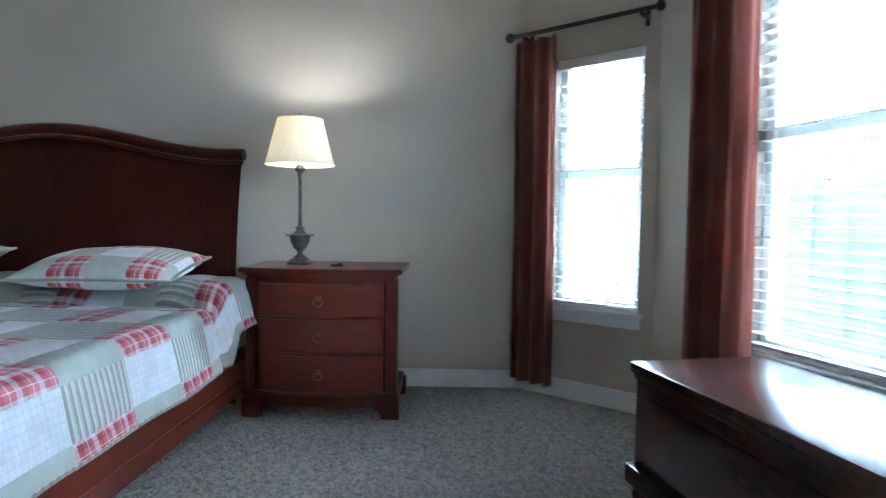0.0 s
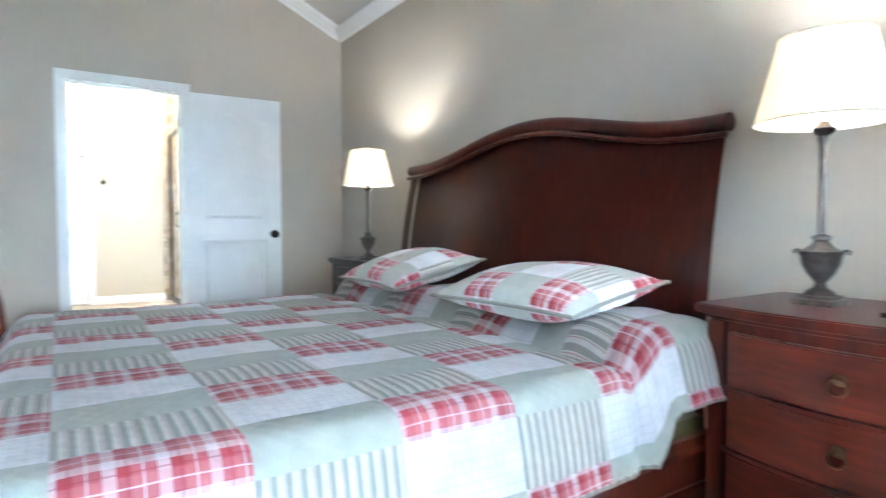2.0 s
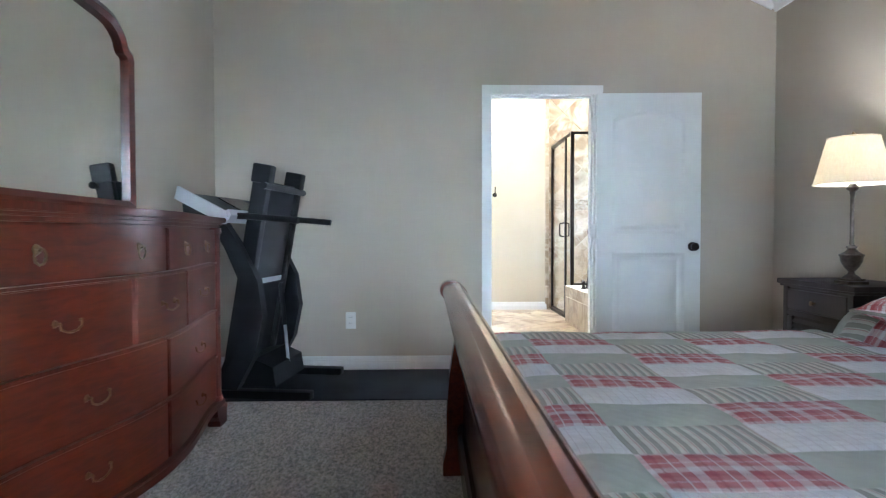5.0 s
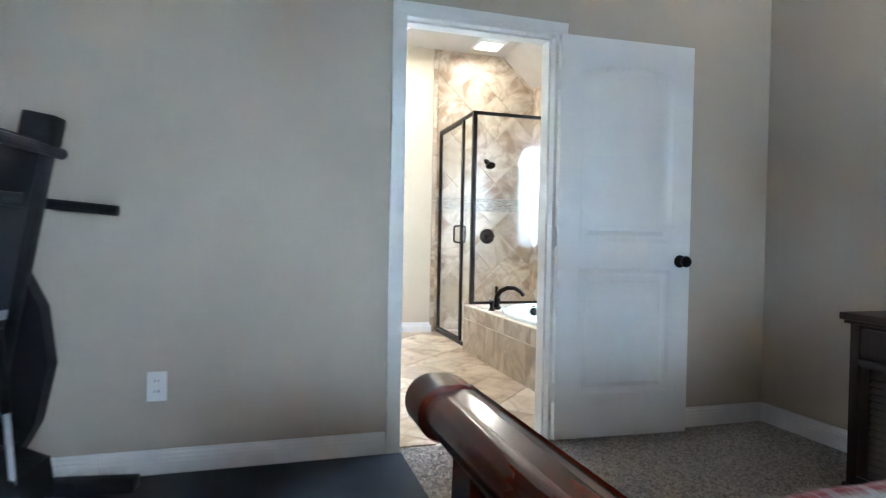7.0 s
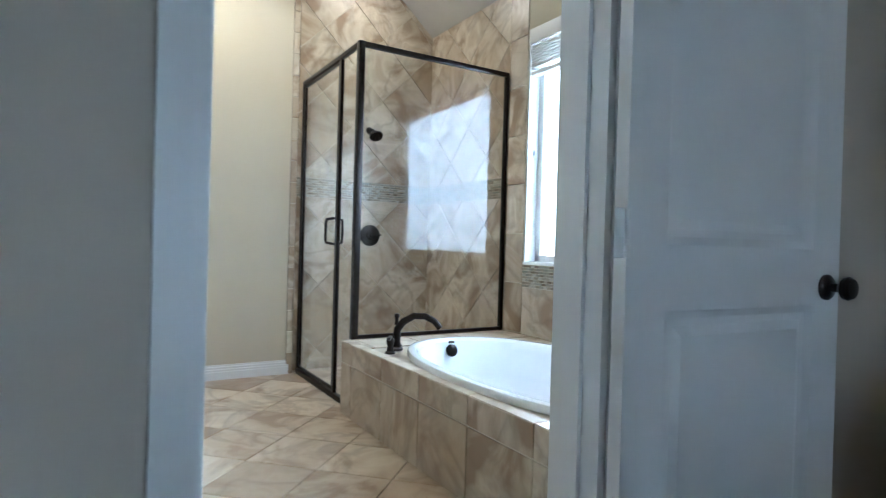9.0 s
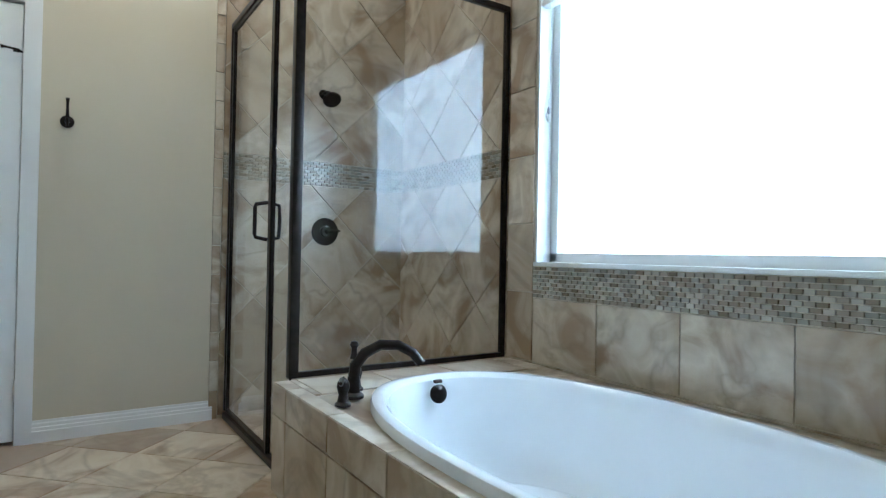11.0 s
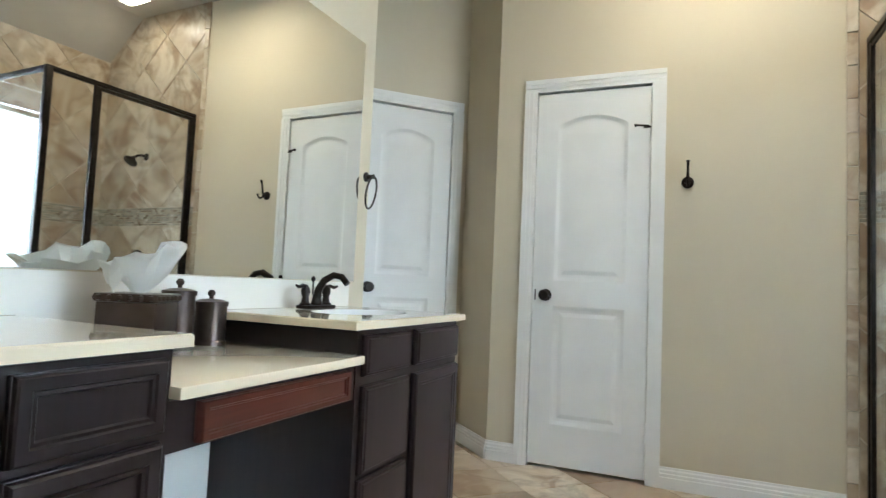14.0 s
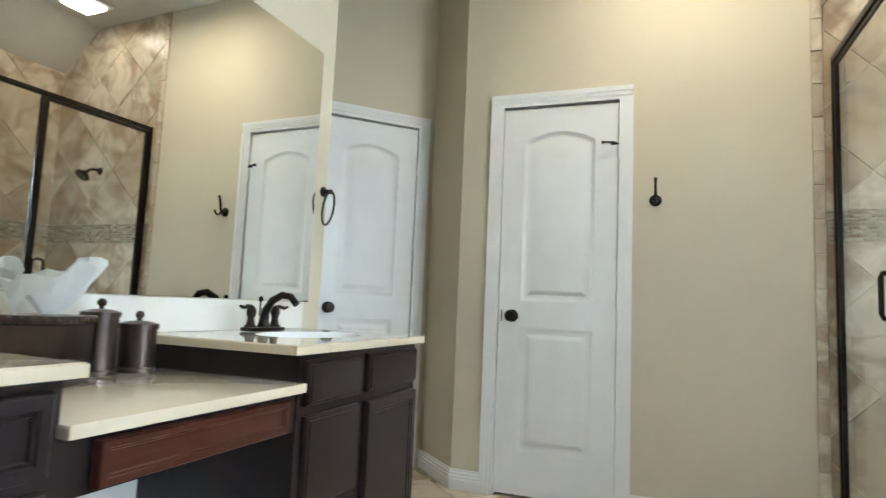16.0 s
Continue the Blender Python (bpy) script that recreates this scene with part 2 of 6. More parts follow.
GLASS = glass("clear_glass", (.97, .985, .98))
THINGLASS = glass("thin_shower_glass", (.975, .985, .98))
THINGLASS.node_tree.nodes["Principled BSDF"].inputs["IOR"].default_value = 1.28
MIRROR, _nt, _b = nodes_of("silvered_mirror")
_b.inputs["Metallic"].default_value, _b.inputs["Roughness"].default_value = 1, .015
_b.inputs["Base Color"].default_value = (.88, .89, .86, 1)


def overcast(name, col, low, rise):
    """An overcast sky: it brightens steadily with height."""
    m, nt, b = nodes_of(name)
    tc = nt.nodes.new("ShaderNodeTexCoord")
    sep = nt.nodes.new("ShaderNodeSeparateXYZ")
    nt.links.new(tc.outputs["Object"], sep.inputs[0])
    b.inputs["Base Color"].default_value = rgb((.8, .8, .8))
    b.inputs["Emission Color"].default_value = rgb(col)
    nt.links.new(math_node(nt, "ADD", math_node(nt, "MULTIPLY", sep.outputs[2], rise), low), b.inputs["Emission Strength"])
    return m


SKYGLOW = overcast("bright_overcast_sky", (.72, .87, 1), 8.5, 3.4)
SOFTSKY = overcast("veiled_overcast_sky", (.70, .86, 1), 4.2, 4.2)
BULB = emitter("lit_bulb", (1, .92, .79), 200)
LAMPGLOW = emitter("lit_diffuser", (1, .84, .62), 4)


def mosaic_mat():
    m, nt, b = nodes_of("glass_stone_mosaic")
    g = nt.nodes.new("ShaderNodeNewGeometry")
    nt.links.new(ramp(nt, g.outputs["Random Per Island"], [(0, (.20, .16, .11)), (.35, (.42, .36, .28)), (.65, (.30, .29, .24)), (1, (.58, .53, .44))]), b.inputs["Base Color"])
    b.inputs["Roughness"].default_value = .2
    return m


MOSAIC = mosaic_mat()

# ---- building helpers ----


def box(bm, x0, x1, y0, y1, z0, z1, bevel=0.0):
    m = Matrix.Translation(((x0 + x1) / 2, (y0 + y1) / 2, (z0 + z1) / 2)) @ Matrix.Diagonal((abs(x1 - x0), abs(y1 - y0), abs(z1 - z0), 1))
    r = bmesh.ops.create_cube(bm, size=1, matrix=m)
    if bevel:
        es = list({e for v in r["verts"] for e in v.link_edges})
        bmesh.ops.bevel(bm, geom=es, offset=bevel, segments=2, affect="EDGES", profile=.6)
    return bm


def boxes(*specs, bevel=0.0):
    bm = bmesh.new()
    for s in specs:
        box(bm, *s, bevel=bevel)
    return bm


def prism(bm, pts, a0, a1, axis="z"):
    """A polygon drawn out along an axis. z: pts are x, y; y: pts are x, z; x: pts are y, z."""
    def at(p, a):
        return {"z": (p[0], p[1], a), "y": (p[0], a, p[1]), "x": (a, p[0], p[1])}[axis]
    lo = [bm.verts.new(at(p, a0)) for p in pts]
    hi = [bm.verts.new(at(p, a1)) for p in pts]
    n = len(pts)
    fs = [bm.faces.new((lo[i], lo[(i + 1) % n], hi[(i + 1) % n], hi[i])) for i in range(n)]
    fs += [bm.faces.new(lo[::-1]), bm.faces.new(hi)]
    bmesh.ops.recalc_face_normals(bm, faces=fs)
    return bm


def prismed(pts, a0, a1, axis="z"):
    return prism(bmesh.new(), pts, a0, a1, axis)


def lathe(bm, prof, at=(0, 0, 0), n=24, turn=None):
    """Turns a profile of (radius, height) round the z axis; turn tips the whole."""
    m = Matrix.Translation(at) @ (turn if turn else Matrix())
    rings = []
    for r, z in prof:
        rings.append([bm.verts.new(m @ Vector((r * math.cos(2 * math.pi * i / n), r * math.sin(2 * math.pi * i / n), z))) for i in range(n)])
    fs = []
    for a, b in zip(rings, rings[1:]):
        fs += [bm.faces.new((a[i], a[(i + 1) % n], b[(i + 1) % n], b[i])) for i in range(n)]
    if prof[0][0] > 1e-4:
        fs.append(bm.faces.new(rings[0][::-1]))
    if prof[-1][0] > 1e-4:
        fs.append(bm.faces.new(rings[-1]))
    bmesh.ops.remove_doubles(bm, verts=[v for r in rings for v in r], dist=1e-5)
    return bm


def lathed(prof, at=(0, 0, 0), n=24, turn=None):
    return lathe(bmesh.new(), prof, at, n, turn)


def tube(bm, pts, r, n=10, closed=False):
    """A round bar along points; r may be a list."""
    pts = [Vector(p) for p in pts]
    rs = r if isinstance(r, (list, tuple)) else [r] * len(pts)
    rings, k = [], len(pts)
    up = None
    for i, p in enumerate(pts):
        a = pts[(i - 1) % k] if closed or i else p
        b = pts[(i + 1) % k] if closed or i < k - 1 else p
        d = (b - a).normalized()
        if up is None:
            up = d.orthogonal().normalized()
        up = (up - d * up.dot(d)).normalized()
        side = d.cross(up)
        rings.append([bm.verts.new(p + rs[i] * (math.cos(2 * math.pi * j / n) * up + math.sin(2 * math.pi * j / n) * side)) for j in range(n)])
    for i in range(k if closed else k - 1):
        a, b = rings[i], rings[(i + 1) % k]
        for j in range(n):
            bm.faces.new((a[j], a[(j + 1) % n], b[(j + 1) % n], b[j]))
    if not closed:
        bm.faces.new(rings[0][::-1])
        bm.faces.new(rings[-1])
    return bm


def tubed(pts, r, n=10, closed=False):
    return tube(bmesh.new(), pts, r, n, closed)


def circle_pts(c, r, axis, n=20, a0=0, a1=360):
    out = []
    for i in range(n if a1 - a0 >= 360 else n + 1):
        a = radians(a0 + (a1 - a0) * i / n)
        u, v = r * math.cos(a), r * math.sin(a)
        out.append({"x": (c[0], c[1] + u, c[2] + v), "y": (c[0] + u, c[1], c[2] + v), "z": (c[0] + u, c[1] + v, c[2])}[axis])
    return out


def arc2(cx, cy, r, a0, a1, n):
    return [(cx + r * math.cos(radians(a0 + (a1 - a0) * i / n)), cy + r * math.sin(radians(a0 + (a1 - a0) * i / n))) for i in range(n + 1)]


def mesh_of(bm, name, mats, smooth=True, angle=35):
    me = bpy.data.meshes.new(name)
    bmesh.ops.recalc_face_normals(bm, faces=bm.faces[:])
    if smooth:
        for f in bm.faces:
            f.smooth = True
        lim = radians(angle)
        for e in bm.edges:
            e.smooth = len(e.link_faces) == 2 and e.calc_face_angle(0) < lim
        for f in bm.faces:
            if f.calc_area() > 3e-4 and all(len(e.link_faces) != 2 or e.calc_face_angle(0) > .3 for e in f.edges):
                f.smooth = False
    bm.to_mesh(me)
    bm.free()
    for m in mats if isinstance(mats, list) else [mats]:
        me.materials.append(m)
    return me


def part(name, bm, mat, parent, label=""):
    ob = new(name, mesh_of(bm, name, mat))
    ob.parent = parent
    return tagged(ob, label)


def thing(name, m, label, category, group="", kind=""):
    ob = new(name)
    ob.empty_display_size = .1
    ob.matrix_world = m
    return tagged(ob, label, category, group, kind)


def single(name, bm, mat, m, label, category, group="", kind=""):
    ob = new(name, mesh_of(bm, name, mat))
    ob.matrix_world = m
    return tagged(ob, label, category, group, kind)


def structure(name, bm, mat, label, category, m=None):
    return single(name, bm, mat, m or Matrix(), label, category, kind="structure")


def line_frame(p0, p1):
    """Local x runs from p0 to p1 in plan, y to its left, z up."""
    return pose(p0[0], p0[1], 0, 0, 0, math.degrees(math.atan2(p1[1] - p0[1], p1[0] - p0[0])))


def wall_bm(length, z1, thick, holes=()):
    """A wall along local x with its room face at y=0 and its back at y=thick; holes: (s0, s1, z0, z1)."""
    bm = bmesh.new()
    s = 0.0
    for a, b, lo, hi in sorted(holes):
        if a > s:
            box(bm, s, a, 0, thick, 0, z1)
        if lo > 0:
            box(bm, a, b, 0, thick, 0, lo)
        if hi < z1:
            box(bm, a, b, 0, thick, hi, z1)
        s = b
    if s < length:
        box(bm, s, length, 0, thick, 0, z1)
    return bm


def base_profile(h=.105):
    """Skirting section: depth outward from the wall, height."""
    return [(0, 0), (.016, 0), (.016, h * .52), (.013, h * .55), (.013, h * .68), (.009, h * .72), (.009, h * .84), (.005, h * .9), (.005, h), (0, h)]


def baseboard(p0, p1, name="baseboard"):
    """A stepped white skirting along a wall; the room lies to the left of p0 to p1."""
    L = math.dist(p0, p1)
    return structure(name, prismed(base_profile(), 0, L, "x"), WHITE, "white stepped wooden baseboard along the wall", "baseboard", line_frame(p0, p1))


def bar_between(prof, a, b, up=Vector((0, 0, 1))):
    """Sweeps a flat section (out, up) straight from a to b; out is to the left of the run."""
    a, b = Vector(a), Vector(b)
    d = (b - a).normalized()
    side = up.cross(d).normalized()
    u = d.cross(side)
    bm = bmesh.new()
    r0 = [bm.verts.new(a + side * p + u * q) for p, q in prof]
    r1 = [bm.verts.new(b + side * p + u * q) for p, q in prof]
    n = len(prof)
    for i in range(n):
        bm.faces.new((r0[i], r0[(i + 1) % n], r1[(i + 1) % n], r1[i]))
    bm.faces.new(r0[::-1])
    bm.faces.new(r1)
    return bm


def arch_outline(x0, x1, z0, z1, rise, n=12):
    """A panel's outline, its head a shallow arch when rise is given."""
    pts = [(x0, z0), (x1, z0)]
    if not rise:
        return pts + [(x1, z1), (x0, z1)]
    w = x1 - x0
    return pts + [(x1 - w * i / n, z1 - rise + rise * math.sin(math.pi * i / n) ** .8) for i in range(n + 1)]


def sunk_panel(x0, x1, z0, z1, yf, yb, rise=0.0, m=.035, depth=.011):
    """A moulded panel: a sloping ogee down to a groove and up to a raised field, on both faces (yf front, yb back)."""
    bm = bmesh.new()
    for y, s in ((yf, 1), (yb, -1)):
        rings = []
        for d, k in ((0, 0), (.006, .25), (.016, .9), (.020, 1), (m, 1), (m + .022, .35)):
            rings.append([bm.verts.new((x, y + s * depth * k, z)) for x, z in arch_outline(x0 + d, x1 - d, z0 + d, z1 - d, rise)])
        for a, b in zip(rings, rings[1:]):
            n = len(a)
            for i in range(n):
                bm.faces.new((a[i], a[(i + 1) % n], b[(i + 1) % n], b[i]))
        bm.faces.new(rings[-1])
    return bm


def door_leaf(parent, w, h, t=.035, name="leaf"):
    """A two-panel door leaf with an arched upper panel; local x across, y through, origin at the lower hinge corner."""
    st, br, lr0, lr1, tr = .115, .22, .86, 1.0, .135
    bm = boxes((0, st, 0, t, 0, h), (w - st, w, 0, t, 0, h), (st, w - st, 0, t, 0, br), (st, w - st, 0, t, lr0, lr1))
    rise = .055
    arch = [p for p in arch_outline(st, w - st, 0, h - tr, rise)[2:]]
    prism(bm, [(w - st, h), (st, h)] + arch[::-1], 0, t, "y")
    leaf = part(name, bm, DOORW, parent)
    part("panel", sunk_panel(st, w - st, lr1, h - tr, 0, t, rise), DOORW, leaf)
    part("panel", sunk_panel(st, w - st, br, lr0, 0, t), DOORW, leaf)
    return leaf


def knob_set(parent, x, z, t=.035, both=True):
    k = [(.033, 0), (.033, .006), (.027, .012), (.012, .016), (.010, .032), (.018, .038), (.028, .046), (.030, .056), (.024, .066), (.0, .069)]
    bm = lathed(k, (x, 0, z), turn=Matrix.Rotation(radians(90), 4, "X"))
    if both:
        lathe(bm, k, (x, t, z), turn=Matrix.Rotation(radians(-90), 4, "X"))
    return part("door_knob", bm, BRONZE, parent, "dark bronze round door knob")


def hinge(parent, x, y, z):
    bm = boxes((x - .034, x - .002, y - .003, y, z - .045, z + .045), (x + .002, x + .034, y - .003, y, z - .045, z + .045), bevel=.001)
    for k in range(5):
        lathe(bm, [(.006, 0), (.006, .0165)], (x, y - .006, z - .045 + .018 * k), 10)
    return part("hinge", bm, WHITE, parent, "white painted butt hinge")


def casing(x0, x1, h, face, sign, name_parent, w=.07):
    """Door casing on a wall face in the local frame: two legs and a head with a stepped moulding. face: y of the wall, sign: the way out."""
    def strip(lo, hi, z0, z1):
        bm = bmesh.new()
        vert = (hi - lo) < (z1 - z0)
        k = [(0, .010), (.22, .010), (.3, .015), (.55, .015), (.62, .019), (.86, .019), (1, .012)]
        for (a, d), (b, _) in zip(k, k[1:]):
            if vert:
                p, q = lo + (hi - lo) * a, lo + (hi - lo) * b
                box(bm, p, q, face, face + sign * d, z0, z1)
            else:
                p, q = z0 + (z1 - z0) * a, z0 + (z1 - z0) * b
                box(bm, lo, hi, face, face + sign * d, p, q)
        return bm
    part("casing_leg", strip(x0, x0 - w, 0, h), WHITE, name_parent)
    part("casing_leg", strip(x1, x1 + w, 0, h), WHITE, name_parent)
    part("casing_head", strip(x0 - w, x1 + w, h, h + w), WHITE, name_parent)

# ---- structure: bedroom ----
W, N, S = -3.8, 4.6, .42
W2, BN, BE, MW = -7.25, 4.76, -3.93, 1.53
bay0, angA, angB = (1.653, 4.6), -38, -72
bay1 = (bay0[0] + .78 * math.cos(radians(angA)), bay0[1] + .78 * math.sin(radians(angA)))
bay2 = (bay1[0] + 2.3 * math.cos(radians(angB)), bay1[1] + 2.3 * math.sin(radians(angB)))
OP0, OP1, OPH, OPH2 = 2.455, 3.225, 2.05, 2.085
WALL_LABEL = "beige painted plaster wall with fine texture"

# cut-pile carpet: a dense sheet of small uneven tufts
step = .0105
nx, ny = int(7.1 / step), int(4.62 / step)
gx, gy = np.meshgrid(-3.86 + np.arange(nx) * step, .28 + np.arange(ny) * step)
pile = np.random.default_rng(3)
tuft = -.013 * pile.random((ny, nx)) ** 1.4
lie = -.004 * (np.sin(gx * 7 + 3 * np.sin(gy * 2)) * np.sin(gy * 5 + gx) * .5 + .5)
gx = gx + (pile.random((ny, nx)) - .5) * step * .7
gy = gy + (pile.random((ny, nx)) - .5) * step * .7
co = np.stack([gx, gy, tuft + lie], -1).reshape(-1, 3)
ids = np.arange(nx * ny).reshape(ny, nx)
quads = np.stack([ids[:-1, :-1], ids[:-1, 1:], ids[1:, 1:], ids[1:, :-1]], -1).reshape(-1, 4)
cm = bpy.data.meshes.new("floor")
cm.vertices.add(len(co))
cm.vertices.foreach_set("co", co.ravel())
cm.loops.add(quads.size)
cm.loops.foreach_set("vertex_index", quads.ravel())
cm.polygons.add(len(quads))
cm.polygons.foreach_set("loop_start", np.arange(0, quads.size, 4))
cm.update(calc_edges=True)
cm.shade_smooth()
cm.materials.append(CARPET)
tagged(new("floor", cm), "taupe cut-pile carpet covering the bedroom floor", "carpet", kind="structure")
structure("subfloor", boxes((-3.86, 3.3, .2, 4.9, -.12, -.02)), GROUT, "plain subfloor under the carpet", "floor")
structure("wall_west", wall_bm(4.7, 3.3, .13, [(OP0 - .02 - .3, OP1 + .02 - .3, 0, OPH + .02)]), WALL, WALL_LABEL, "wall", line_frame((W, .3), (W, 5)))
structure("wall_north", wall_bm(bay0[0] + 3.8 + .05, 3.0, .13), WALL, WALL_LABEL, "wall", line_frame((W, N), (bay0[0], N)))
WIN_A, WIN_B = (.20, .70, .52, 1.90), (.60, 2.15, .48, 2.12)
FA, FB = line_frame(bay0, bay1), line_frame(bay1, bay2)
structure("wall_bay", wall_bm(.78, 3.3, .13, [WIN_A]), WALL, "beige angled bay wall with a narrow window", "wall", FA)
structure("wall_bay", wall_bm(2.3, 3.3, .13, [WIN_B]), WALL, "beige angled bay wall with a wide window", "wall", FB)
structure("wall_east", wall_bm(1.8, 3.3, .13), WALL, WALL_LABEL, "wall", line_frame(bay2, (bay2[0], 0)))
structure("wall_south", wall_bm(bay2[0] + 3.8 + .1, 3.3, .13), WALL, WALL_LABEL, "wall", line_frame((bay2[0] + .1, S), (W, S)))
structure("ceiling", prismed([(4.8, 2.68), (3.98, 3.06), (.2, 3.06), (.2, 3.2), (4.8, 3.2)], W, 3.3, "x"), CEIL, "pale beige vaulted bedroom ceiling", "ceiling")

CROWN = [(0, -.095), (.012, -.095), (.018, -.08), (.03, -.07), (.055, -.035), (.07, -.022), (.075, -.008), (.085, 0), (0, 0)]
structure("crown_moulding", bar_between(CROWN, (W, 3.98, 3.06), (W, S, 3.06)), WHITE, "white crown moulding at the ceiling", "moulding")
structure("crown_moulding", bar_between(CROWN, (W, N, 2.772), (W, 3.97, 3.064)), WHITE, "white crown moulding rising with the vault", "moulding")
structure("crown_moulding", bar_between(CROWN, (bay0[0], N, 2.77), (W, N, 2.77)), WHITE, "white crown moulding at the ceiling", "moulding")
structure("crown_moulding", bar_between(CROWN, (W, S, 3.06), (2.9, S, 3.06)), WHITE, "white crown moulding at the ceiling", "moulding")

baseboard((W, N), (W, OP1 + .07))
baseboard((W, OP0 - .07), (W, S))
baseboard((bay0[0], N), (W, N))
baseboard(bay1, bay0)
baseboard(bay2, bay1)
baseboard((W, S), (bay2[0], S))
baseboard((bay2[0], S), bay2)


# doorway to the bathroom: local x runs along the wall to the north, y into the bathroom
d1 = thing("door_1", line_frame((W, 0), (W, 5)), "open white two-panel door with its casing", "door", kind="structure")
part("jamb", boxes((OP0 - .019, OP0, -.002, .132, 0, OPH), (OP1, OP1 + .019, -.002, .132, 0, OPH), (OP0 - .019, OP1 + .019, -.002, .132, OPH, OPH + .019),
                   (OP0, OP0 + .011, .04, .075, 0, OPH), (OP1 - .011, OP1, .04, .075, 0, OPH), (OP0, OP1, .04, .075, OPH - .011, OPH)), WHITE, d1)
part("strike_plate", boxes((OP0 - .001, OP0 + .002, .006, .034, .90, .96)), BRONZE, d1, "dark bronze strike plate")
casing(OP0, OP1, OPH, 0, -1, d1, .066)
casing(OP0, OP1, OPH, .13, 1, d1)
leaf1 = thing("door_leaf", pose(W + .062, OP1 + .008, .014, 0, 0, 87), "white two-panel door leaf standing fully open against the wall", "door", kind="structure")
lf = door_leaf(leaf1, .76, 2.032)
knob_set(lf, .70, .905)
for z in (.24, 1.02, 1.80):
    part("hinge", boxes((-.036, -.003, -.002, .001, z - .05, z + .05), (-.002, .001, .002, .033, z - .05, z + .05), bevel=.0006), WHITE, leaf1, "white painted butt hinge")
    pin = part("hinge_pin", lathed([(.0065, 0), (.0065, .1)], (-.003, -.004, z - .05), 10), WHITE, leaf1)


def sash_window(m, hole, name, glow_w):
    """A white double-hung window in a wall's hole, with its apron; returns the thing."""
    s0, s1, z0, z1 = hole
    w = thing(name, m, "white double-hung window with a sill, bright daylight outside", "window", kind="structure")
    zm = (z0 + z1) / 2 + .06
    f = .045
    part("window_frame", boxes((s0, s0 + f, .06, .12, z0, z1), (s1 - f, s1, .06, .12, z0, z1), (s0 + f, s1 - f, .06, .12, z1 - f, z1), (s0 + f, s1 - f, .06, .12, z0, z0 + f), bevel=.003), WHITE, w)
    part("meeting_rail", boxes((s0 + f, s1 - f, .07, .115, zm - .025, zm + .025), bevel=.003), WHITE, w)
    for a, b in ((z0 + f, zm - .025), (zm + .025, z1 - f)):
        g = part("pane", boxes((s0 + f, s1 - f, .088, .092, a, b)), GLASS, w)
        g.visible_shadow = False
    part("window_sill", boxes((s0 - .03, s1 + .03, -.03, .06, z0 - .022, z0), bevel=.004), WHITE, w)
    bm = bmesh.new()
    for k, (a, d) in enumerate(((0, .016), (.02, .011), (.04, .008))):
        box(bm, s0 - .015, s1 + .015, -d, 0, z0 - .022 - a - .02, z0 - .022 - a)
    part("apron", bm, WHITE, w)
    return w


def blinds(m, hole, label):
    """White horizontal slat blinds hanging in a window's hole, the slats tilted flat."""
    s0, s1, z0, z1 = hole
    b = thing("window_blind", m, label, "blind")
    part("head_rail", boxes((s0 + .006, s1 - .006, .004, .052, z1 - .055, z1 - .002), bevel=.003), WHITE, b)
    bm = bmesh.new()
    prism(bm, [(-.024, 0), (0, .0035), (.024, 0), (.024, .0025), (0, .006), (-.024, .0025)], s0 + .01, s1 - .01, "x")
    first = part("slat", bm, WHITE, b)
    first.location = (0, .028, z0 + .03)
    n = int((z1 - z0 - .1) / .043)
    for k in range(1, n):
        o = first.copy()
        scene.collection.objects.link(o)
        o.location = (0, .028, z0 + .03 + k * .043)
    part("bottom_rail", boxes((s0 + .008, s1 - .008, .006, .05, z0 + .004, z0 + .022), bevel=.003), WHITE, b)
    for s in (s0 + .12, s1 - .12):
        for y in (.004, .052):
            part("ladder_cord", tubed([(s, y, z0 + .02), (s, y, z1 - .05)], .0012, 5), WHITE, b)
    return b


sash_window(FA, WIN_A, "window_1", .5)
sash_window(FB, WIN_B, "window_2", 1.3)
blinds(FA, WIN_A, "white horizontal slat blind in the narrow bay window")
blinds(FB, WIN_B, "white horizontal slat blind in the wide bay window")


def curtain(m, s0, s1, z0, z1, y, folds):
    """A hanging pleated panel."""
    bm = bmesh.new()
    n, rows = folds * 12, 10
    grid = []
    for j in range(rows + 1):
        v = j / rows
        row = []
        for i in range(n + 1):
            u = i / n
            mid = (s0 + s1) / 2
            s = mid + (u - .5) * (s1 - s0) * (1 + .06 * math.sin(v * 2.4))
            a = .028 * (.75 + .25 * v) * math.sin(u * folds * 2 * math.pi + .5 * math.sin(3 * v + u * 5)) + .008 * math.sin(u * folds * 5.3 + v * 2)
            row.append(bm.verts.new((s, y + a, z1 + (z0 - z1) * v)))
        grid.append(row)
    for j in range(rows):
        for i in range(n):
            bm.faces.new((grid[j][i], grid[j][i + 1], grid[j + 1][i + 1], grid[j + 1][i]))
    bmesh.ops.solidify(bm, geom=bm.faces[:], thickness=.0015)
    return single("curtain", bm, CURTAIN, m, "rust-red curtain panel hanging in soft folds from a rod", "curtain", "bay curtains")


curtain(FA, -.02, .24, .07, 2.02, -.075, 3)
curtain(FB, .31, .69, .07, 2.2, -.08, 4)


